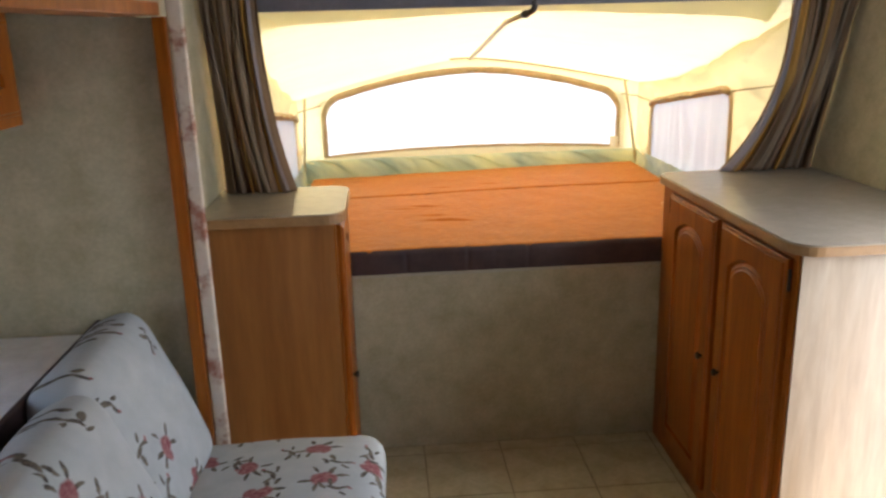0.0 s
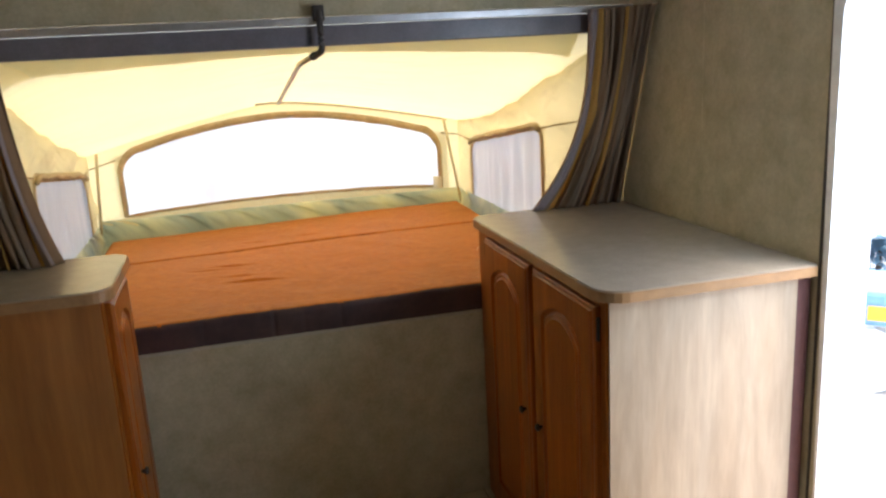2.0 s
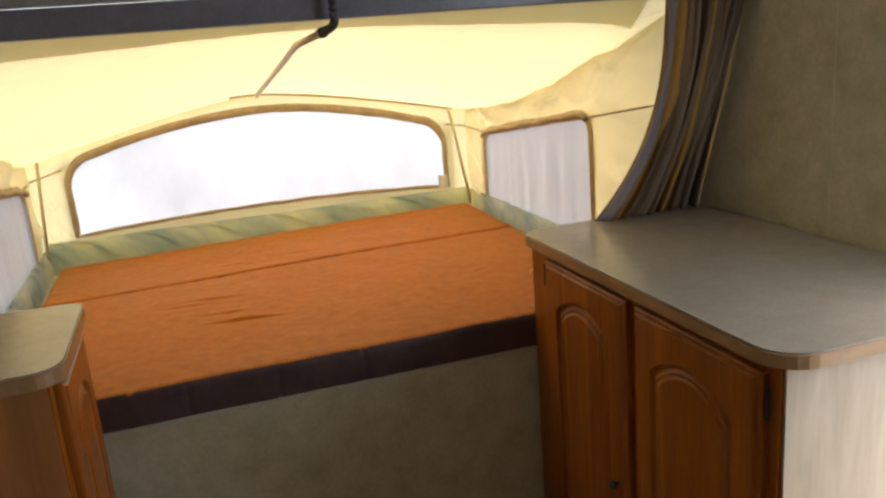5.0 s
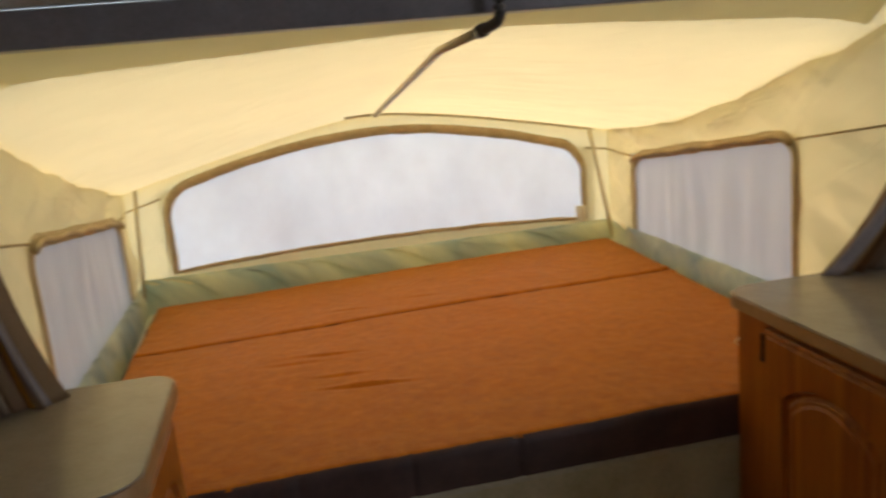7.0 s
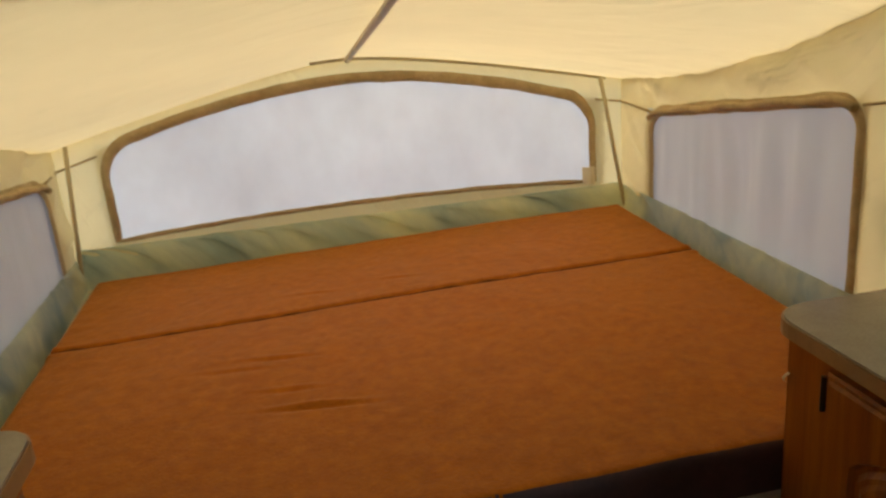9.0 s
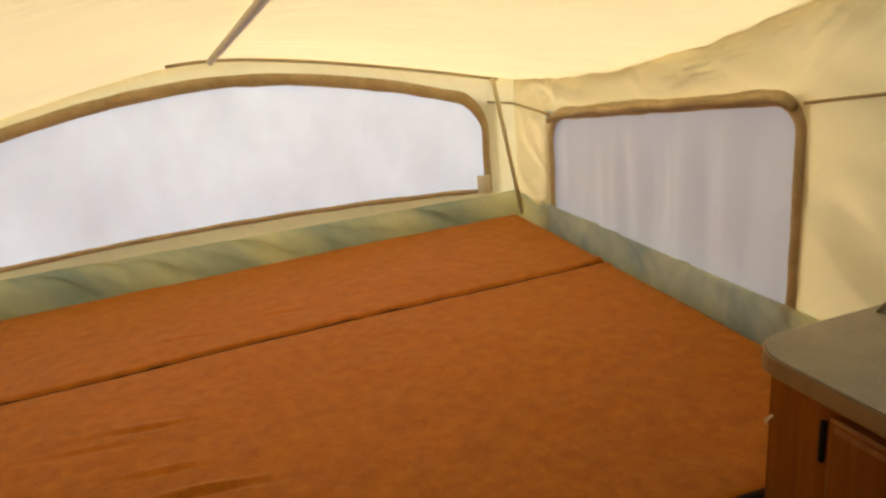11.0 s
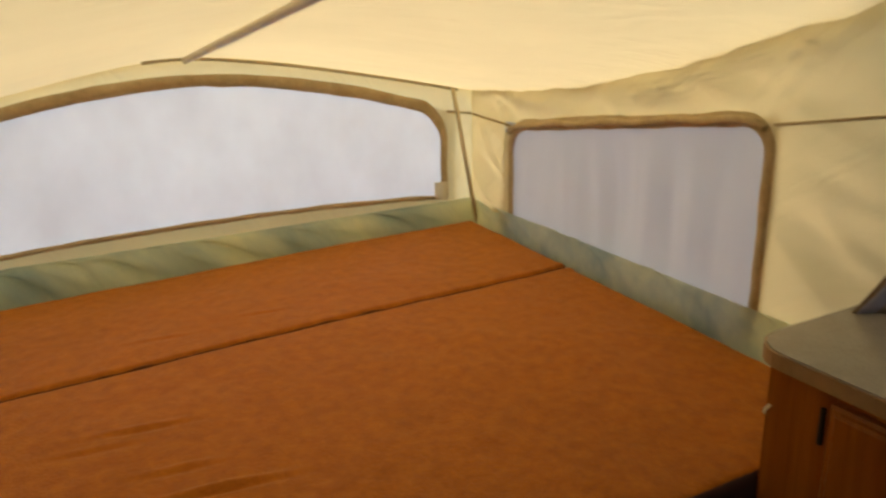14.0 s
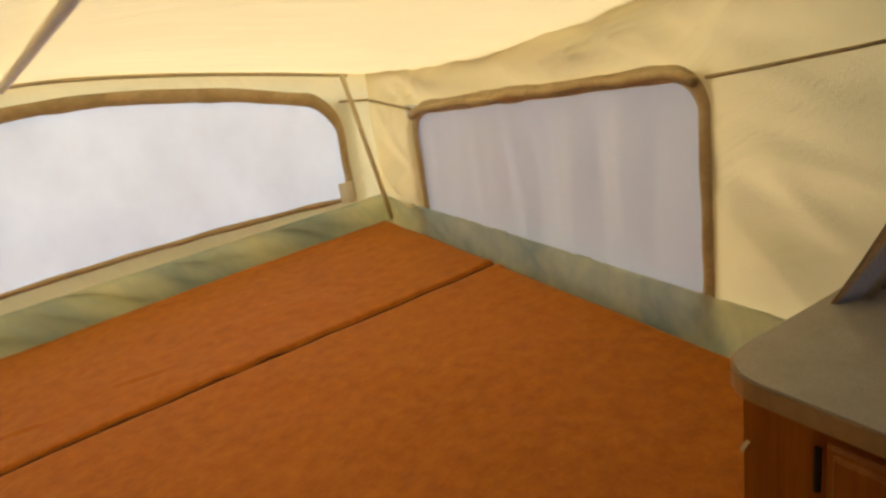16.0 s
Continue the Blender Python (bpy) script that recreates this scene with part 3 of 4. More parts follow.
def mattress_z(x, y):
    z = 0.781 + (0.018 + 0.034 * ((x - MX0) / (MX1 - MX0) - 0.5)) * (y - MY0) / (MY1 - MY0)
    z += 0.006 * noise.noise(Vector((x * 2.2, y * 2.2, 0.3))) + 0.0022 * noise.noise(Vector((x * 9, y * 9, 4))) + 0.0008 * noise.noise(Vector((x * 31, y * 31, 8)))
    for cx, cy, ln, a in ((0.60, 3.225, 0.085, 1.1), (0.55, 3.312, 0.055, 0.6), (0.52, 3.472, 0.07, 0.6), (0.44, 3.44, 0.07, 0.35), (0.86, 3.88, 0.05, 0.35), (0.62, 3.865, 0.06, 0.3)):
        dx, dy = (x - cx) / ln, (y - cy + 0.15 * (x - cx)) / 0.0075
        z += 0.0065 * a * math.exp(-dx * dx) * (math.exp(-(dy - 0.8) ** 2) - 1.1 * math.exp(-(dy + 0.6) ** 2))
    return z


def cushion(y0, y1, nx=300, r=0.022):
    """A box cushion with a rounded top edge; the front and back faces go down to the platform."""
    ny = max(12, round((y1 - y0) / 0.0055))

    def top_at(u, v):
        x, y = MX0 + (MX1 - MX0) * u, y0 + (y1 - y0) * v
        slant = 0.026 * (u - 0.5) + 0.02 * max(0, u - 0.75)
        e_seam = min(y - y0 if y0 > MY0 + 0.1 else 9, y1 - y if y1 < MY1 - 0.1 else 9)
        y += slant * max(0, 1 - e_seam / 0.4) + (0.005 * noise.noise(Vector((x * 9, 0, y0))) + 0.0025 * noise.noise(Vector((x * 31, 0, y0))) if e_seam < 0.003 else 0)
        if y < MY0 + 0.03:
            y += 0.006 * noise.noise(Vector((x * 5, 1, 0))) + sum(a * math.exp(-((x - c) / 0.006) ** 2) for c, a in ((0.64, 0.004), (0.86, 0.005), (0.74, 0.003), (0.42, 0.003)))
        e = min(x - MX0, MX1 - x, v * (y1 - y0), (1 - v) * (y1 - y0))
        rr = 0.013 if e_seam < 0.03 else r
        drop = rr - math.sqrt(max(0, rr * rr - max(0, rr - e) ** 2))
        return (x, y, mattress_z(x, y) - drop)
    bm = sheet(top_at, nx, ny)
    edge = [e for e in bm.edges if e.is_boundary]
    ret = bmesh.ops.extrude_edge_only(bm, edges=edge)
    for v in ret["geom"]:
        if isinstance(v, bmesh.types.BMVert):
            v.co.z = BED_Z
    bm.normal_update()
    for f in bm.faces:
        f.material_index = 1 if f.calc_center_median().y < y0 + 0.03 and abs(f.normal.y) > 0.6 else 0
    return bm


matt = thing("mattress", "orange-brown suede folding mattress with a dark brown front edge", "mattress")
part("front_section", cushion(MY0, SEAM - 0.0055), [M_MATT, M_MATT_D], matt, "wide creased section", True)
# Dark tube added in the gap so the seam looks shaded.
part("seam_gap_shade", tube([(x, SEAM + 0.026 * (u - 0.5) + 0.02 * max(0, u - 0.75) + 0.002 * noise.noise(Vector((x * 13, 2, 0))), mattress_z(x, SEAM) - 0.0085 + 0.005 * noise.noise(Vector((x * 17, 5, 0)))) for u, x in ((k / 120, MX0 + 0.012 + (MX1 - MX0 - 0.024) * k / 120) for k in range(121))], 0.0052, 6), M_SEAM, matt, "dark strip added as shade in the seam gap", True)
part("back_section", cushion(SEAM + 0.0055, MY1), [M_MATT, M_MATT], matt, "narrow section behind the seam", True)

# ---- tent ----
ARCH_X = 0.84


def flare(y, side):
    """How far the canvas widens towards the trailer's own side walls near the opening; side 1 is the door's side."""
    reach = (XR + 0.010 - TX1) if side > 0 else (TX0 - XL + 0.010)
    return reach * max(0.0, (3.15 - y) / 0.30) ** 1.5


def back_top(x):
    """Top of the tent's back wall, and of the roof there."""
    d = math.hypot(x - ARCH_X, 0.1) - 0.1
    return 1.368 - (0.195 if x > ARCH_X else 0.235) * d ** 1.2


def roof_z(x, y):
    v = min(1, max(0, (y - 2.85) / (TYB + 0.02 - 2.85)))
    s = max(-1.0, min(1.0, (x - ARCH_X) / (0.90 if x > ARCH_X else 0.945)))
    front = 1.614 - 0.012 * min(1, v * 10) - 0.055 * abs(s) ** 10 * min(1, v * 8)
    lin = front + (back_top(x) - front) * v
    sag = (0.078 if s > 0 else 0.048) * math.sin(math.pi * v ** 0.9) * (1 - math.exp(-(s * 1.9) ** 2))
    crease = 0.006 * noise.noise(Vector((x * 3, y * 6, 1))) + 0.009 * abs(s) * noise.noise(Vector((x * 2 + y * 5, y * 13 - x * 4, 3))) + 0.010 * max(0, abs(s) - 0.30) * max(0, 1 - abs(s) ** 8) * noise.noise(Vector((x * 5 * (1 if s > 0 else -1) + y * 2.2, (y * 12 + x * 9 * (1 if s > 0 else -1)), 6)))
    return lin - sag + crease * math.sin(math.pi * v)


tent = thing("tent_canopy", "cream canvas pop-out tent over the bunk with brown-bound windows", "tent")


def roof_at(u, v):
    y = 2.85 + (TYB + 0.02 - 2.85) * v
    x0, x1 = TX0 - 0.02 - flare(y, -1), TX1 + 0.02 + flare(y, 1)
    x = x0 + (x1 - x0) * u
    return (x, y, roof_z(x, y))


part("roof", sheet(roof_at, 130, 130), M_TENT, tent, "", True)
BW = (0.048, 1.618, 0.884)           # back window: x from, x to, sill


def back_win_top(x):
    return 1.318 - 0.224 * abs(x - 0.82) ** 1.78


def back_win_sill(x):
    return BW[2] + 0.030 * max(0, 1 - ((x - 0.85) / 0.78) ** 2)


def window_loop(a0, a1, z0, top_fn, n=52, r=0.055, sill_fn=None):
    """Closed outline in (along, z): flat sill, rounded upper corners, top by top_fn."""
    ease = [0.5 - 0.5 * math.cos(math.pi * i / n) for i in range(n)]
    pts = [(a0 + (a1 - a0) * t, sill_fn(a0 + (a1 - a0) * t) if sill_fn else z0) for t in ease]
    zt = top_fn(a1)
    pts += [(a1, z0 + (zt - r - z0) * i / n) for i in range(n)]
    for t in ease:
        x = a1 + (a0 - a1) * t
        e = min(x - min(a0, a1), max(a0, a1) - x)
        z = top_fn(x) - (r - math.sqrt(max(0, r * r - max(0, r - e) ** 2)))
        pts.append((x, z))
    zt = top_fn(a0)
    pts += [(a0, zt - r + (z0 - zt + r) * i / n) for i in range(n)]
    return pts


def wall_loop(a0, a1, z0, top_fn, n=52):
    ease = [0.5 - 0.5 * math.cos(math.pi * i / n) for i in range(n)]
    pts = [(a0 + (a1 - a0) * t, z0) for t in ease]
    pts += [(a1, z0 + (top_fn(a1) - z0) * i / n) for i in range(n)]
    pts += [(a1 + (a0 - a1) * t, top_fn(a1 + (a0 - a1) * t)) for t in ease]
    pts += [(a0, top_fn(a0) + (z0 - top_fn(a0)) * i / n) for i in range(n)]
    return pts


def tent_wall(name, win_label, a0, a1, z0, top_fn, wa0, wa1, wz0, wtop, place, mat, pane_mat, roll):
    """A canvas wall with a bound window; place turns (along, z, depth) into a point."""
    outer = wall_loop(a0, a1, z0, top_fn)
    inner = window_loop(wa0, wa1, wz0, wtop, r=0.078 if roll else 0.085, sill_fn=None if roll else back_win_sill)
    bm = bmesh.new()
    prev = [bm.verts.new(place(a, z, 0)) for a, z in outer]
    for step in [k / 36 for k in range(1, 37)]:
        cur = []
        for (a, z), (c, d) in zip(outer, inner):
            p, q = a + (c - a) * step, z + (d - z) * step
            fold = (0.030 if roll else 0.008) * noise.noise(Vector((p * 3.4 - q * 6.5, q * 2.0 + p * 1.2, 1))) + (0.011 if roll else 0.004) * noise.noise(Vector((p * 9 - q * 19, q * 5 + p * 4, 7)))
            fold += (0.028 if roll else 0.010) * max(0, 0.22 - abs(noise.noise(Vector((p * 5.5 - q * 8.5, q * 1.6 + p * 1.2, 4))))) ** 1.3 * 3.0
            cur.append(bm.verts.new(place(p, q, fold * math.sin(math.pi * step) if step < 1 else 0)))
        for i in range(len(cur)):
            k = (i + 1) % len(cur)
            bm.faces.new((prev[i], prev[k], cur[k], cur[i]))
        prev = cur
    w = part(name, bm, mat, tent, "", True)
    puff = 0.034 if roll else 0.010

    def pane(u, v):
        a = wa0 - 0.018 + (wa1 - wa0 + 0.058) * u
        z = wz0 - 0.02 + (wtop(min(max(a, wa0), wa1)) + 0.02 - wz0) * v
        return place(a, z, -0.006 + puff * math.sin(math.pi * v) * max(0, math.sin(math.pi * min(1, max(0, (a - wa0) / (wa1 - wa0))))) ** 0.5 * (noise.noise(Vector((a * 9 + 0.8 * z, z * 1.5, 2))) + 0.3 * noise.noise(Vector((a * 22, z * 3, 9)))))
    bm = sheet(pane, 120, 14)
    part("window_pane", bm, pane_mat, w, win_label, True)
    bm = bmesh.new()
    wd = 0.0135
    loops = []
    for off, dep in ((-0.55, 0.001), (-0.2, 0.006), (0.6, 0.007), (1.1, 0.001)):
        lp = []
        n = len(inner)
        for i, (a, z) in enumerate(inner):
            pa, na = inner[i - 1], inner[(i + 1) % n]
            t = Vector((na[0] - pa[0], na[1] - pa[1])).normalized()
            nx, nz = t.y, -t.x
            o = off * wd * (1.1 + 0.45 * nz)
            wob = 0.0035 * noise.noise(Vector((a * 14, z * 14, off * 9)))
            lp.append(bm.verts.new(place(a - nx * o + wob, z - nz * o + wob, dep)))
        loops.append(lp)
    for p, q in zip(loops, loops[1:]):
        for i in range(len(p)):
            k = (i + 1) % len(p)
            bm.faces.new((p[i], p[k], q[k], q[i]))
    part("window_binding", bm, M_BIND, w, "brown window binding", True)
    if roll:
        line = [place(wa0 + 0.012 + (wa1 - wa0 - 0.024) * k / 30, wtop(wa0 + (wa1 - wa0) * k / 30) - 0.006 + 0.003 * math.sin(k * 0.9) - 0.02 * (abs(k / 15 - 1) ** 14), 0.014) for k in range(31)]
        part("rolled_flap", tube(line, 0.0095, 8), M_BIND, w, "brown rolled window flap", True)
    return w


tent_wall("back_wall", "wide white translucent window", TX0 - 0.006, TX1 + 0.006, 0.66, lambda x: back_top(x) + 0.014, BW[0], BW[1], BW[2], back_win_top, lambda a, z, d: (a, TYB - d, z), M_TENT_B, M_WIN, False)
tent_wall("side_wall", "greyish translucent side window", 2.85, TYB + 0.005, 0.66, lambda y: roof_z(TX1, y) + 0.014, 3.168, 4.108, 0.79, lambda y: 1.275 - 0.140 * (y - 3.2), lambda a, z, d: (TX1 - d + flare(a, 1), a, z), M_TENT_S, M_WIN_S, True)
tent_wall("side_wall", "greyish translucent side window", 2.85, TYB + 0.005, 0.66, lambda y: roof_z(TX0, y) + 0.014, 3.225, 4.20, 0.77, lambda y: 1.228 - 0.116 * (y - 3.25), lambda a, z, d: (TX0 + d - flare(a, -1), a, z), M_TENT_S, M_WIN_S, True)
for line in ([*((TX1 - 0.010 + flare(y, 1), y, 1.262 + 0.17 * (3.16 - y)) for y in (3.16, 3.08, 3.00, 2.92, 2.87))], [(TX1 - 0.004, TYB - 0.01, 1.150), (TX1 - 0.004, 4.11, 1.140)],
             [*((TX0 + 0.010 - flare(y, -1), y, 1.224 + 0.17 * (3.22 - y)) for y in (3.22, 3.10, 3.00, 2.92, 2.87))], [(TX0 + 0.004, TYB - 0.01, 1.12), (TX0 + 0.004, 4.20, 1.112)],
             [(BW[1] + 0.01, TYB - 0.001, 1.165), (TX1, TYB - 0.001, 1.150)], [(BW[0] - 0.01, TYB - 0.001, 1.155), (TX0, TYB - 0.001, 1.12)]):
    part("seam", tube(line, 0.0035, 6), M_BIND, tent, "thin brown seam", True)
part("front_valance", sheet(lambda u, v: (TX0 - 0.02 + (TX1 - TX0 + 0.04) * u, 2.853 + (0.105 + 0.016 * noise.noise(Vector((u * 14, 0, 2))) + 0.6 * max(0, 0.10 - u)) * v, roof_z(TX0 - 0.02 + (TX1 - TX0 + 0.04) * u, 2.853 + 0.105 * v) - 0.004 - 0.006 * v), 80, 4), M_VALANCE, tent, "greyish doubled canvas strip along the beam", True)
part("bow", tube([(x, TYB - 0.014 - 0.17 * max(0, (1.0 - x) / 0.3) ** 1.5, back_top(x) - 0.003 + 0.022 * max(0, (1.0 - x) / 0.3) ** 1.5) for x in [0.70 + 0.96 * k / 40 for k in range(41)]], 0.0042, 8), M_BOW, tent, "dark tan canopy bow", True)
part("tag", sheet(lambda u, v: (1.570 + 0.045 * u, TYB - 0.016 - 0.006 * math.sin(3 * u), 0.888 + 0.055 * v - 0.012 * u * (1 - v)), 6, 6), M_TAG, tent, "small cream tag beside the window", True)
# Unseen sheet added to stop light leaking between header and roof.
part("light_stop_flap", sheet(lambda u, v: (XL - 0.04 + (XR - XL + 0.08) * u, 2.846 + 0.026 * v, 1.62 + 0.02 * math.sin(3.1 * v)), 20, 4), M_TENT, tent)
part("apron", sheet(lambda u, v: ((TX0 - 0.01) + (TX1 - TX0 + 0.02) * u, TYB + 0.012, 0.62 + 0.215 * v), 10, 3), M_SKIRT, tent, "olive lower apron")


def skirt(u, v):
    """Fabric skirt round the mattress: u along left side, back and right side; v from the bed up."""
    pts_in = [(MX0 - 0.040, 2.88), (MX0 - 0.030, MY1 + 0.012), (MX1 + 0.010, MY1 + 0.012), (MX1 + 0.010, 2.88)]
    pts_out = [(TX0 + 0.013, 2.88), (TX0 + 0.013, TYB - 0.004), (TX1 - 0.013, TYB - 0.004), (TX1 - 0.013, 2.88)]
    ln = [MY1 - 2.88, MX1 - MX0, MY1 - 2.88]
    s = u * sum(ln)
    k = 0
    while k < 2 and s > ln[k]:
        s -= ln[k]
        k += 1
    t = s / ln[k]
    a = Vector(pts_in[k]).lerp(Vector(pts_in[k + 1]), t)
    b = Vector(pts_out[k]).lerp(Vector(pts_out[k + 1]), t)
    p = a.lerp(b, v)
    zb = mattress_z(min(max(p.x, MX0), MX1), min(p.y, MY1)) - 0.03
    if k == 0:
        zb = BED_Z + 0.01 + (zb - BED_Z - 0.01) * t ** 2
    zt = 0.872 if k else 0.848
    fold = (0.040 if k == 1 else 0.022) * math.sin(3.14 * v) * (noise.noise(Vector((u * (40 if k == 1 else 75) + v * 2.4, v * 0.8, 0))) + 0.6 * noise.noise(Vector((u * 95 + v * 4, v, 5))))
    fold = max(fold, -0.007) if k == 1 else min(max(fold, -0.007), 0.006)
    return (p.x + (fold if k == 2 else -fold if k == 0 else 0), p.y + (fold if k == 1 else 0), zb + (zt - zb) * math.sin(1.5708 * v) + 0.5 * fold)


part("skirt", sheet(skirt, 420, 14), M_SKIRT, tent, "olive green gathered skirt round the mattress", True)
for xb, xt in ((1.708, 1.640), (-0.066, -0.040)):
    part("corner_pole", tube([(xb, MY1 + 0.002, 0.80), (xt, TYB - 0.02, 1.240 if xt > 0 else 1.196)], 0.007), M_POLE, tent, "tan corner pole", True)

pole = thing("canopy_pole", "tan canopy support pole with a dark hooked end on the beam", "tent pole")
part("hook", tube(smoothline([(0.862, YB - 0.062, 1.70), (0.862, YB - 0.075, 1.66), (0.862, YB - 0.077, 1.61), (0.860, YB - 0.072, 1.580), (0.842, YB - 0.035, 1.567)]), 0.010), M_DARKPIPE, pole, "dark curved steel hook", True)
part("shaft", tube([(0.842, YB - 0.035, 1.567), (0.822, 3.09, 1.546), (0.809, 4.20, 1.375)], 0.009), M_POLE, pole, "", True)
part("collar", tube([(0.843, YB - 0.040, 1.5675), (0.840, YB - 0.012, 1.5655)], 0.0125), M_DARKPIPE, pole, "", True)
part("bracket", boxm(0.845, 0.879, YB - 0.072, YB - 0.031, 1.665, 1.712, bevel=0.004), M_DARKPIPE, pole, "dark mounting bracket")

# ---- curtains ----
def curtain(name, label, top_line, bottom_line, folds, depth, mid_bulge):
    def f(u, v):
        a = Vector(top_line[0]).lerp(Vector(top_line[1]), u)
        b = Vector(bottom_line[0]).lerp(Vector(bottom_line[1]), u)
        p = a.lerp(b, v ** (mid_bulge + (0.8 - mid_bulge) * u))
        p.z = a.z + (b.z - a.z) * v
        ph = folds * (u + 0.05 * math.sin(2.2 * v + u * 7) + 0.10 * noise.noise(Vector((u * 3, v * 0.8, folds))))
        amp = depth * (0.55 + 0.75 * v) * (1 + 0.8 * noise.noise(Vector((u * 5, v * 1.5, 3))))
        wob = amp * math.sin(2 * math.pi * ph) + 0.35 * depth * (1 - v) * math.sin(2 * math.pi * folds * 2.7 * u)
        side = 0.5 * depth * math.cos(2 * math.pi * folds * u)
        return (p.x + side, p.y + wob, p.z)
    c = thing(name, label, "curtain", "bunk curtains")
    cl = part("cloth", sheet(f, 180, 40, uv=True), M_CURT, c, "", True)
    thicken(cl, 0.0015)
    return c


curtain("curtain", "brown and gold striped curtain swept aside onto the countertop", [(1.715, 2.745, 1.665), (XR - 0.012, 2.600, 1.668)], [(1.535, 2.818, 1.014), (XR - 0.012, 2.838, 1.014)], 9, 0.014, 2.7)
curtain("curtain", "brown striped curtain gathered above the narrow cabinet", [(-0.018, 2.70, 1.668), (XL + 0.012, 2.70, 1.668)], [(0.050, 2.79, 1.014), (XL + 0.020, 2.79, 1.014)], 8, 0.017, 2.4)

# ---- slide-out: sofa, ledge, overhead cabinet ----
sofa = thing("sofa_bench", "off-white floral sofa with loose back cushions", "sofa")


def pad(sx, sy, sz, r=0.05, puff=0.02, n=14):
    """A puffed cushion, sx by sy by sz, base at z 0."""
    bm = bmesh.new()
    bmesh.ops.create_cube(bm, size=1)
    bmesh.ops.subdivide_edges(bm, edges=list(bm.edges), cuts=n, use_grid_fill=True)
    h = (sx / 2, sy / 2, sz / 2)
    for v in bm.verts:
        p = [v.co.x * sx, v.co.y * sy, v.co.z * sz]
        q = [max(-h[i] + r, min(h[i] - r, p[i])) for i in range(3)]
        d = Vector(p) - Vector(q)
        if d.length > 0:
            d = d.normalized() * r
        o = Vector(q) + d
        o.z += puff * (1 if o.z > 0 else 0.3) * (1 - (2 * o.x / sx) ** 2) * (1 - (2 * o.y / sy) ** 2) * (1 if o.z > 0 else -1)
        o += 0.006 * noise.noise_vector(o * 6)
        o.z += h[2]
        v.co = o
    return bm


part("base", boxm(-0.42, 0.28, -0.4, SLIDE[1] - 0.03, 0.0, 0.375, bevel=0.01), M_VINYL, sofa)
p = part("seat_cushion", pad(0.56, 0.80, 0.14, 0.055, 0.03), M_FLORAL, sofa, "", True)
p.matrix_local = pose(0.045, 1.635, 0.375)
p = part("seat_cushion", pad(0.56, 0.80, 0.14, 0.055, 0.03), M_FLORAL, sofa, "", True)
p.matrix_local = pose(0.045, 0.82, 0.375)
for y, dx, w in ((1.80, 0.035, 0.46), (1.31, 0.085, 0.52), (0.75, 0.05, 0.56)):
    p = part("back_cushion", pad(0.44, w, 0.15, 0.06, 0.035), M_FLORAL, sofa, "", True)
    p.matrix_local = pose(-0.13 + dx, y, 0.51, 0, -112, 0) @ pose(0.21, 0, -0.0)
part("back_board", boxm(-0.380, -0.368, -0.4, SLIDE[1] - 0.03, 0.0, 0.852, bevel=0.004), M_MATT_D, sofa, "dark brown back board")
tagged(finish("window_ledge", boxm(SX + 0.001, -0.392, -0.4, SLIDE[1] - 0.03, 0.775, 0.815, bevel=0.004), M_WHITE), "pale ledge below the slide-out window", "ledge", kind="structure")
over = thing("overhead_cabinet", "honey oak overhead cabinet in the slide-out", "cabinet")
part("body", boxm(SX + 0.001, -0.474, -0.4, 2.045, 1.343, 1.60), M_WOOD, over)
dd = part("door", cabinet_door(0.40, 0.21), M_WOOD, over)
dd.matrix_local = pose(-0.455, 1.80, 1.367, 0, 0, 90)

# ---- floor tiles ----
TS = 0.288
tile_bm = boxm(-TS / 2 + 0.002, TS / 2 - 0.002, -TS / 2 + 0.002, TS / 2 - 0.002, -0.003, 0.0, bevel=0.0012, seg=1)
tile_me = bpy.data.meshes.new("tile")
tile_bm.to_mesh(tile_me)
tile_bm.free()
tile_me.materials.append(M_TILE)
TX, TY = 0.457, 2.480
LAST = YB - (TY + TS)
cut_bm = boxm(-TS / 2 + 0.002, TS / 2 - 0.002, -LAST / 2 + 0.002, LAST / 2 - 0.001, -0.003, 0.0, bevel=0.0012, seg=1)
cut_me = bpy.data.meshes.new("cut_tile")
cut_bm.to_mesh(cut_me)
cut_bm.free()
cut_me.materials.append(M_TILE)
for i in range(-3, 6):
    for j in range(-17, 2):
        x0, y0 = TX + i * TS, TY + (j + 0.5) * TS
        if j == 1:
            y0 = YB - LAST / 2
        if XL - 0.1 < x0 + TS / 2 < XR - 0.1 and y0 > YR + 0.1:
            t_ob = new("tile", cut_me if j == 1 else tile_me)
            t_ob.parent = floor
            t_ob.location = (x0 + TS / 2, y0, 0)

# ---- outside ----
tagged(finish("ground", boxm(-600, 600, -600, 600, -1.04, -0.84), mat_mottled("gravel", (0.42, 0.41, 0.38), (0.56, 0.55, 0.51), 2, 30, 0.9, 0.3)), "pale gravel yard", "ground", kind="structure")


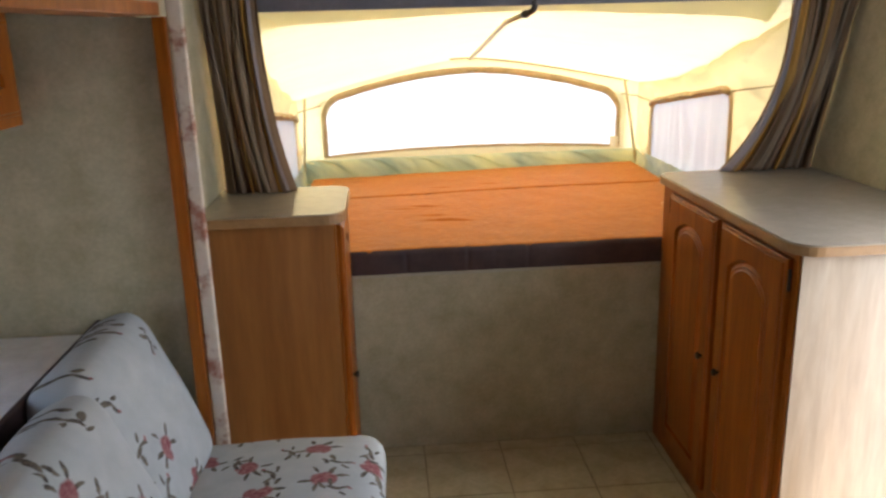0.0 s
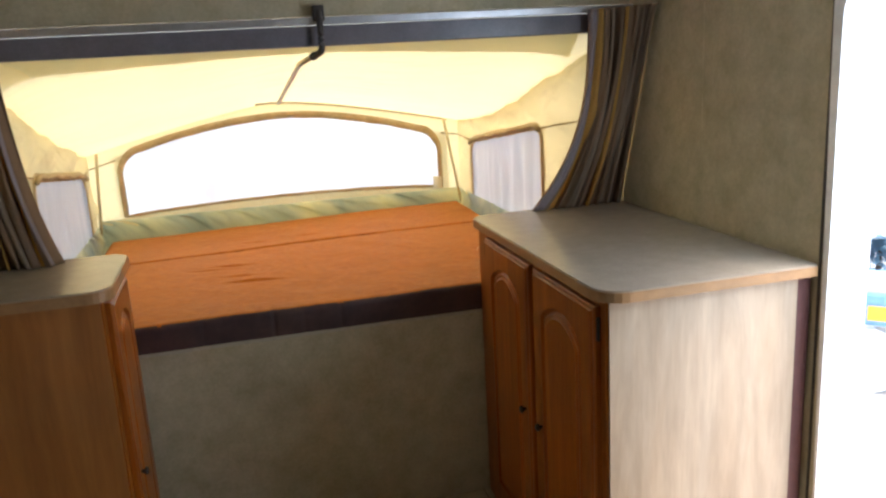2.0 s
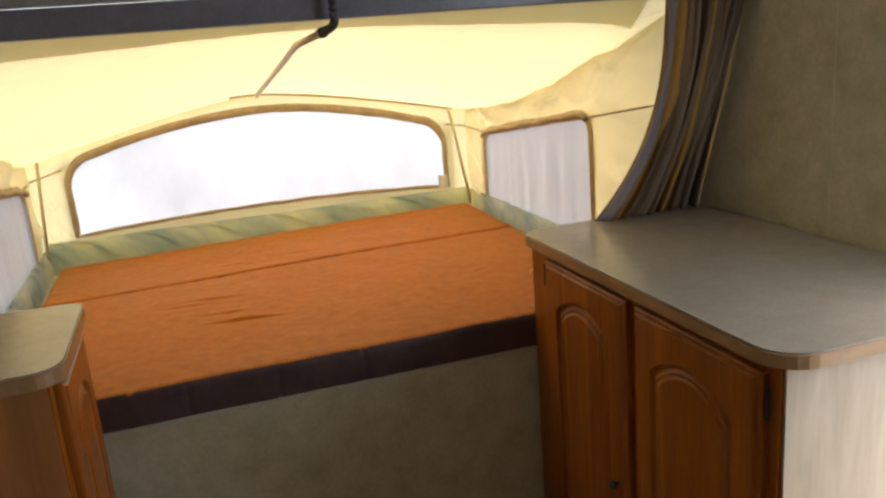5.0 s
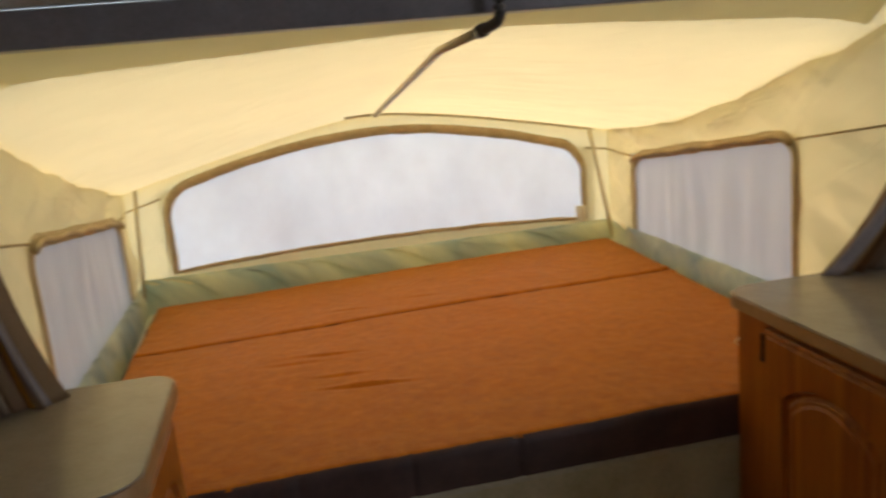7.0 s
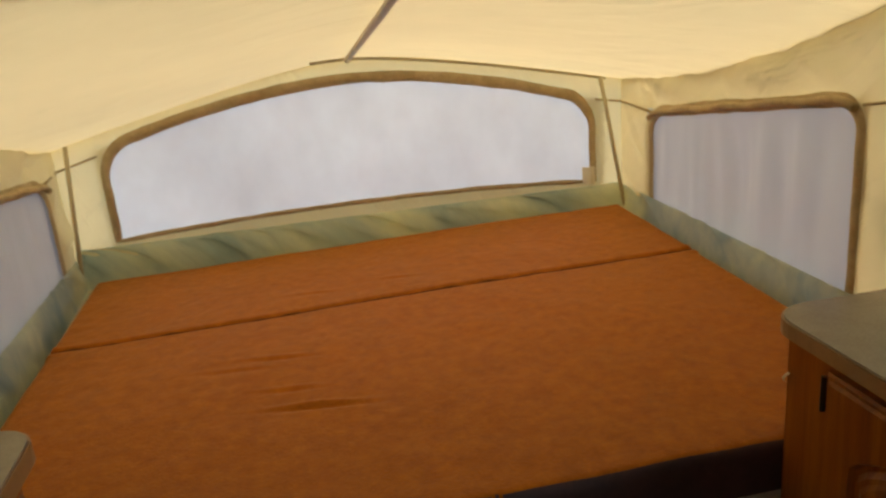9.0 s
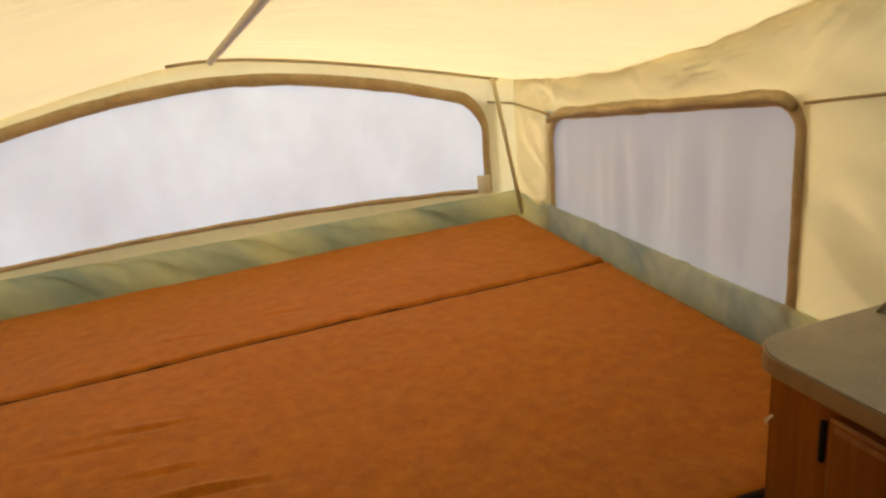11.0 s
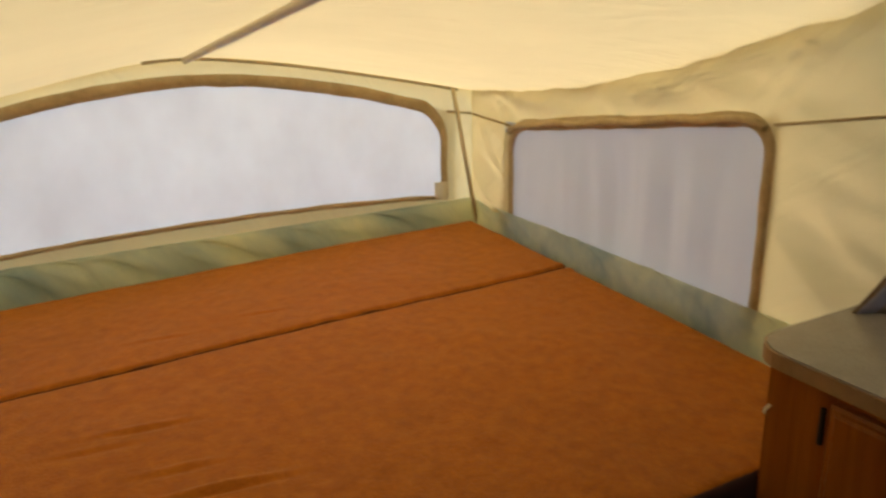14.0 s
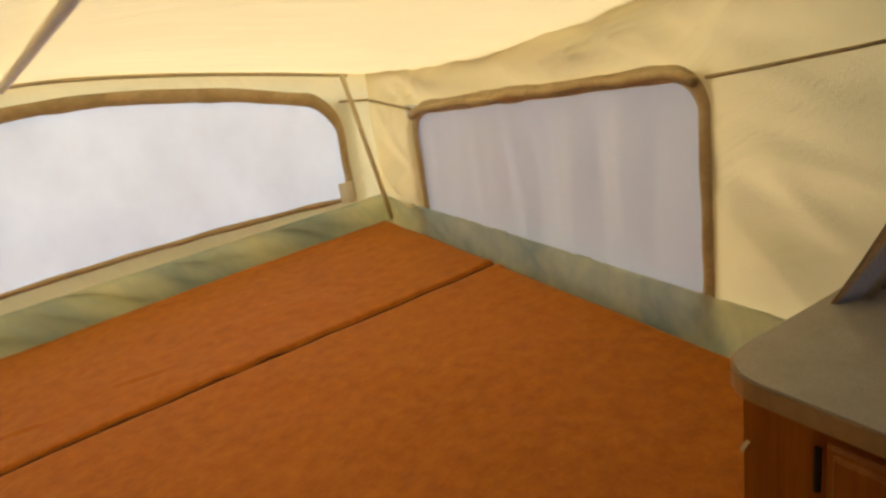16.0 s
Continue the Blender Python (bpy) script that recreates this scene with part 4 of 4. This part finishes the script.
def conifer(x, y, z, h, r, needles=900):
    t = thing("conifer_shrub", "small dark bluish conifer shrub in the yard", "shrub")
    part("trunk", tube([(x, y, z), (x, y, z + h * 0.9)], 0.025, 8), M_DARKPIPE, t)
    rnd = random.Random(5)
    bm = bmesh.new()
    for k in range(needles):
        f = rnd.random() ** 0.7
        a = rnd.random() * 6.283
        rr = r * (1 - f) * (0.35 + 0.65 * rnd.random()) + 0.01
        p = Vector((x + rr * math.cos(a), y + rr * math.sin(a), z + 0.08 + h * 0.92 * f))
        d = Vector((math.cos(a), math.sin(a), 0.25 - 0.5 * rnd.random()))
        q = Vector((-math.sin(a), math.cos(a), 0)) * 0.016
        ln = 0.07 + 0.05 * rnd.random()
        bm.faces.new([bm.verts.new(v) for v in (p - q, p + q, p + d * ln)])
    part("crown", bm, mat_plain("needles", (0.09, 0.18, 0.24), 0.8), t)
    return t


conifer(0.431 + 0.682 * 8.0, 0.177 + 0.704 * 8.0, -0.84, 0.66, 0.30)
cart = thing("utility_cart", "low blue metal cart with an amber lamp in the yard", "cart")
M_BLUE = mat_plain("blue_paint", (0.16, 0.34, 0.56), 0.4)
CXY = Vector((0.431 + 0.690 * 6.5, 0.177 + 0.690 * 6.5))
TURN_CART = pose(CXY.x, CXY.y, -0.84, 0, 0, -45)
o = part("tub", boxm(-0.30, 0.55, -0.30, 0.30, 0.45, 0.70, bevel=0.03), M_BLUE, cart)
o.matrix_local = TURN_CART
# White wheels and posts stand in for glare washing out the underside.
for wx in (-0.12, 0.40):
    for wy in (-0.34, 0.34):
        o = part("wheel", tube([(wx, wy - 0.04, 0.22), (wx, wy + 0.04, 0.22)], 0.22, 18), M_WHITE, cart)
        o.matrix_local = TURN_CART
    o = part("axle_post", boxm(wx - 0.03, wx + 0.03, -0.28, 0.28, 0.20, 0.46), M_WHITE, cart)
    o.matrix_local = TURN_CART
o = part("lamp", boxm(-0.14, 0.06, -0.325, -0.301, 0.50, 0.60, bevel=0.008), mat_plain("amber_lens", (0.85, 0.42, 0.04), 0.3), cart, "amber lamp lens")
o.matrix_local = TURN_CART
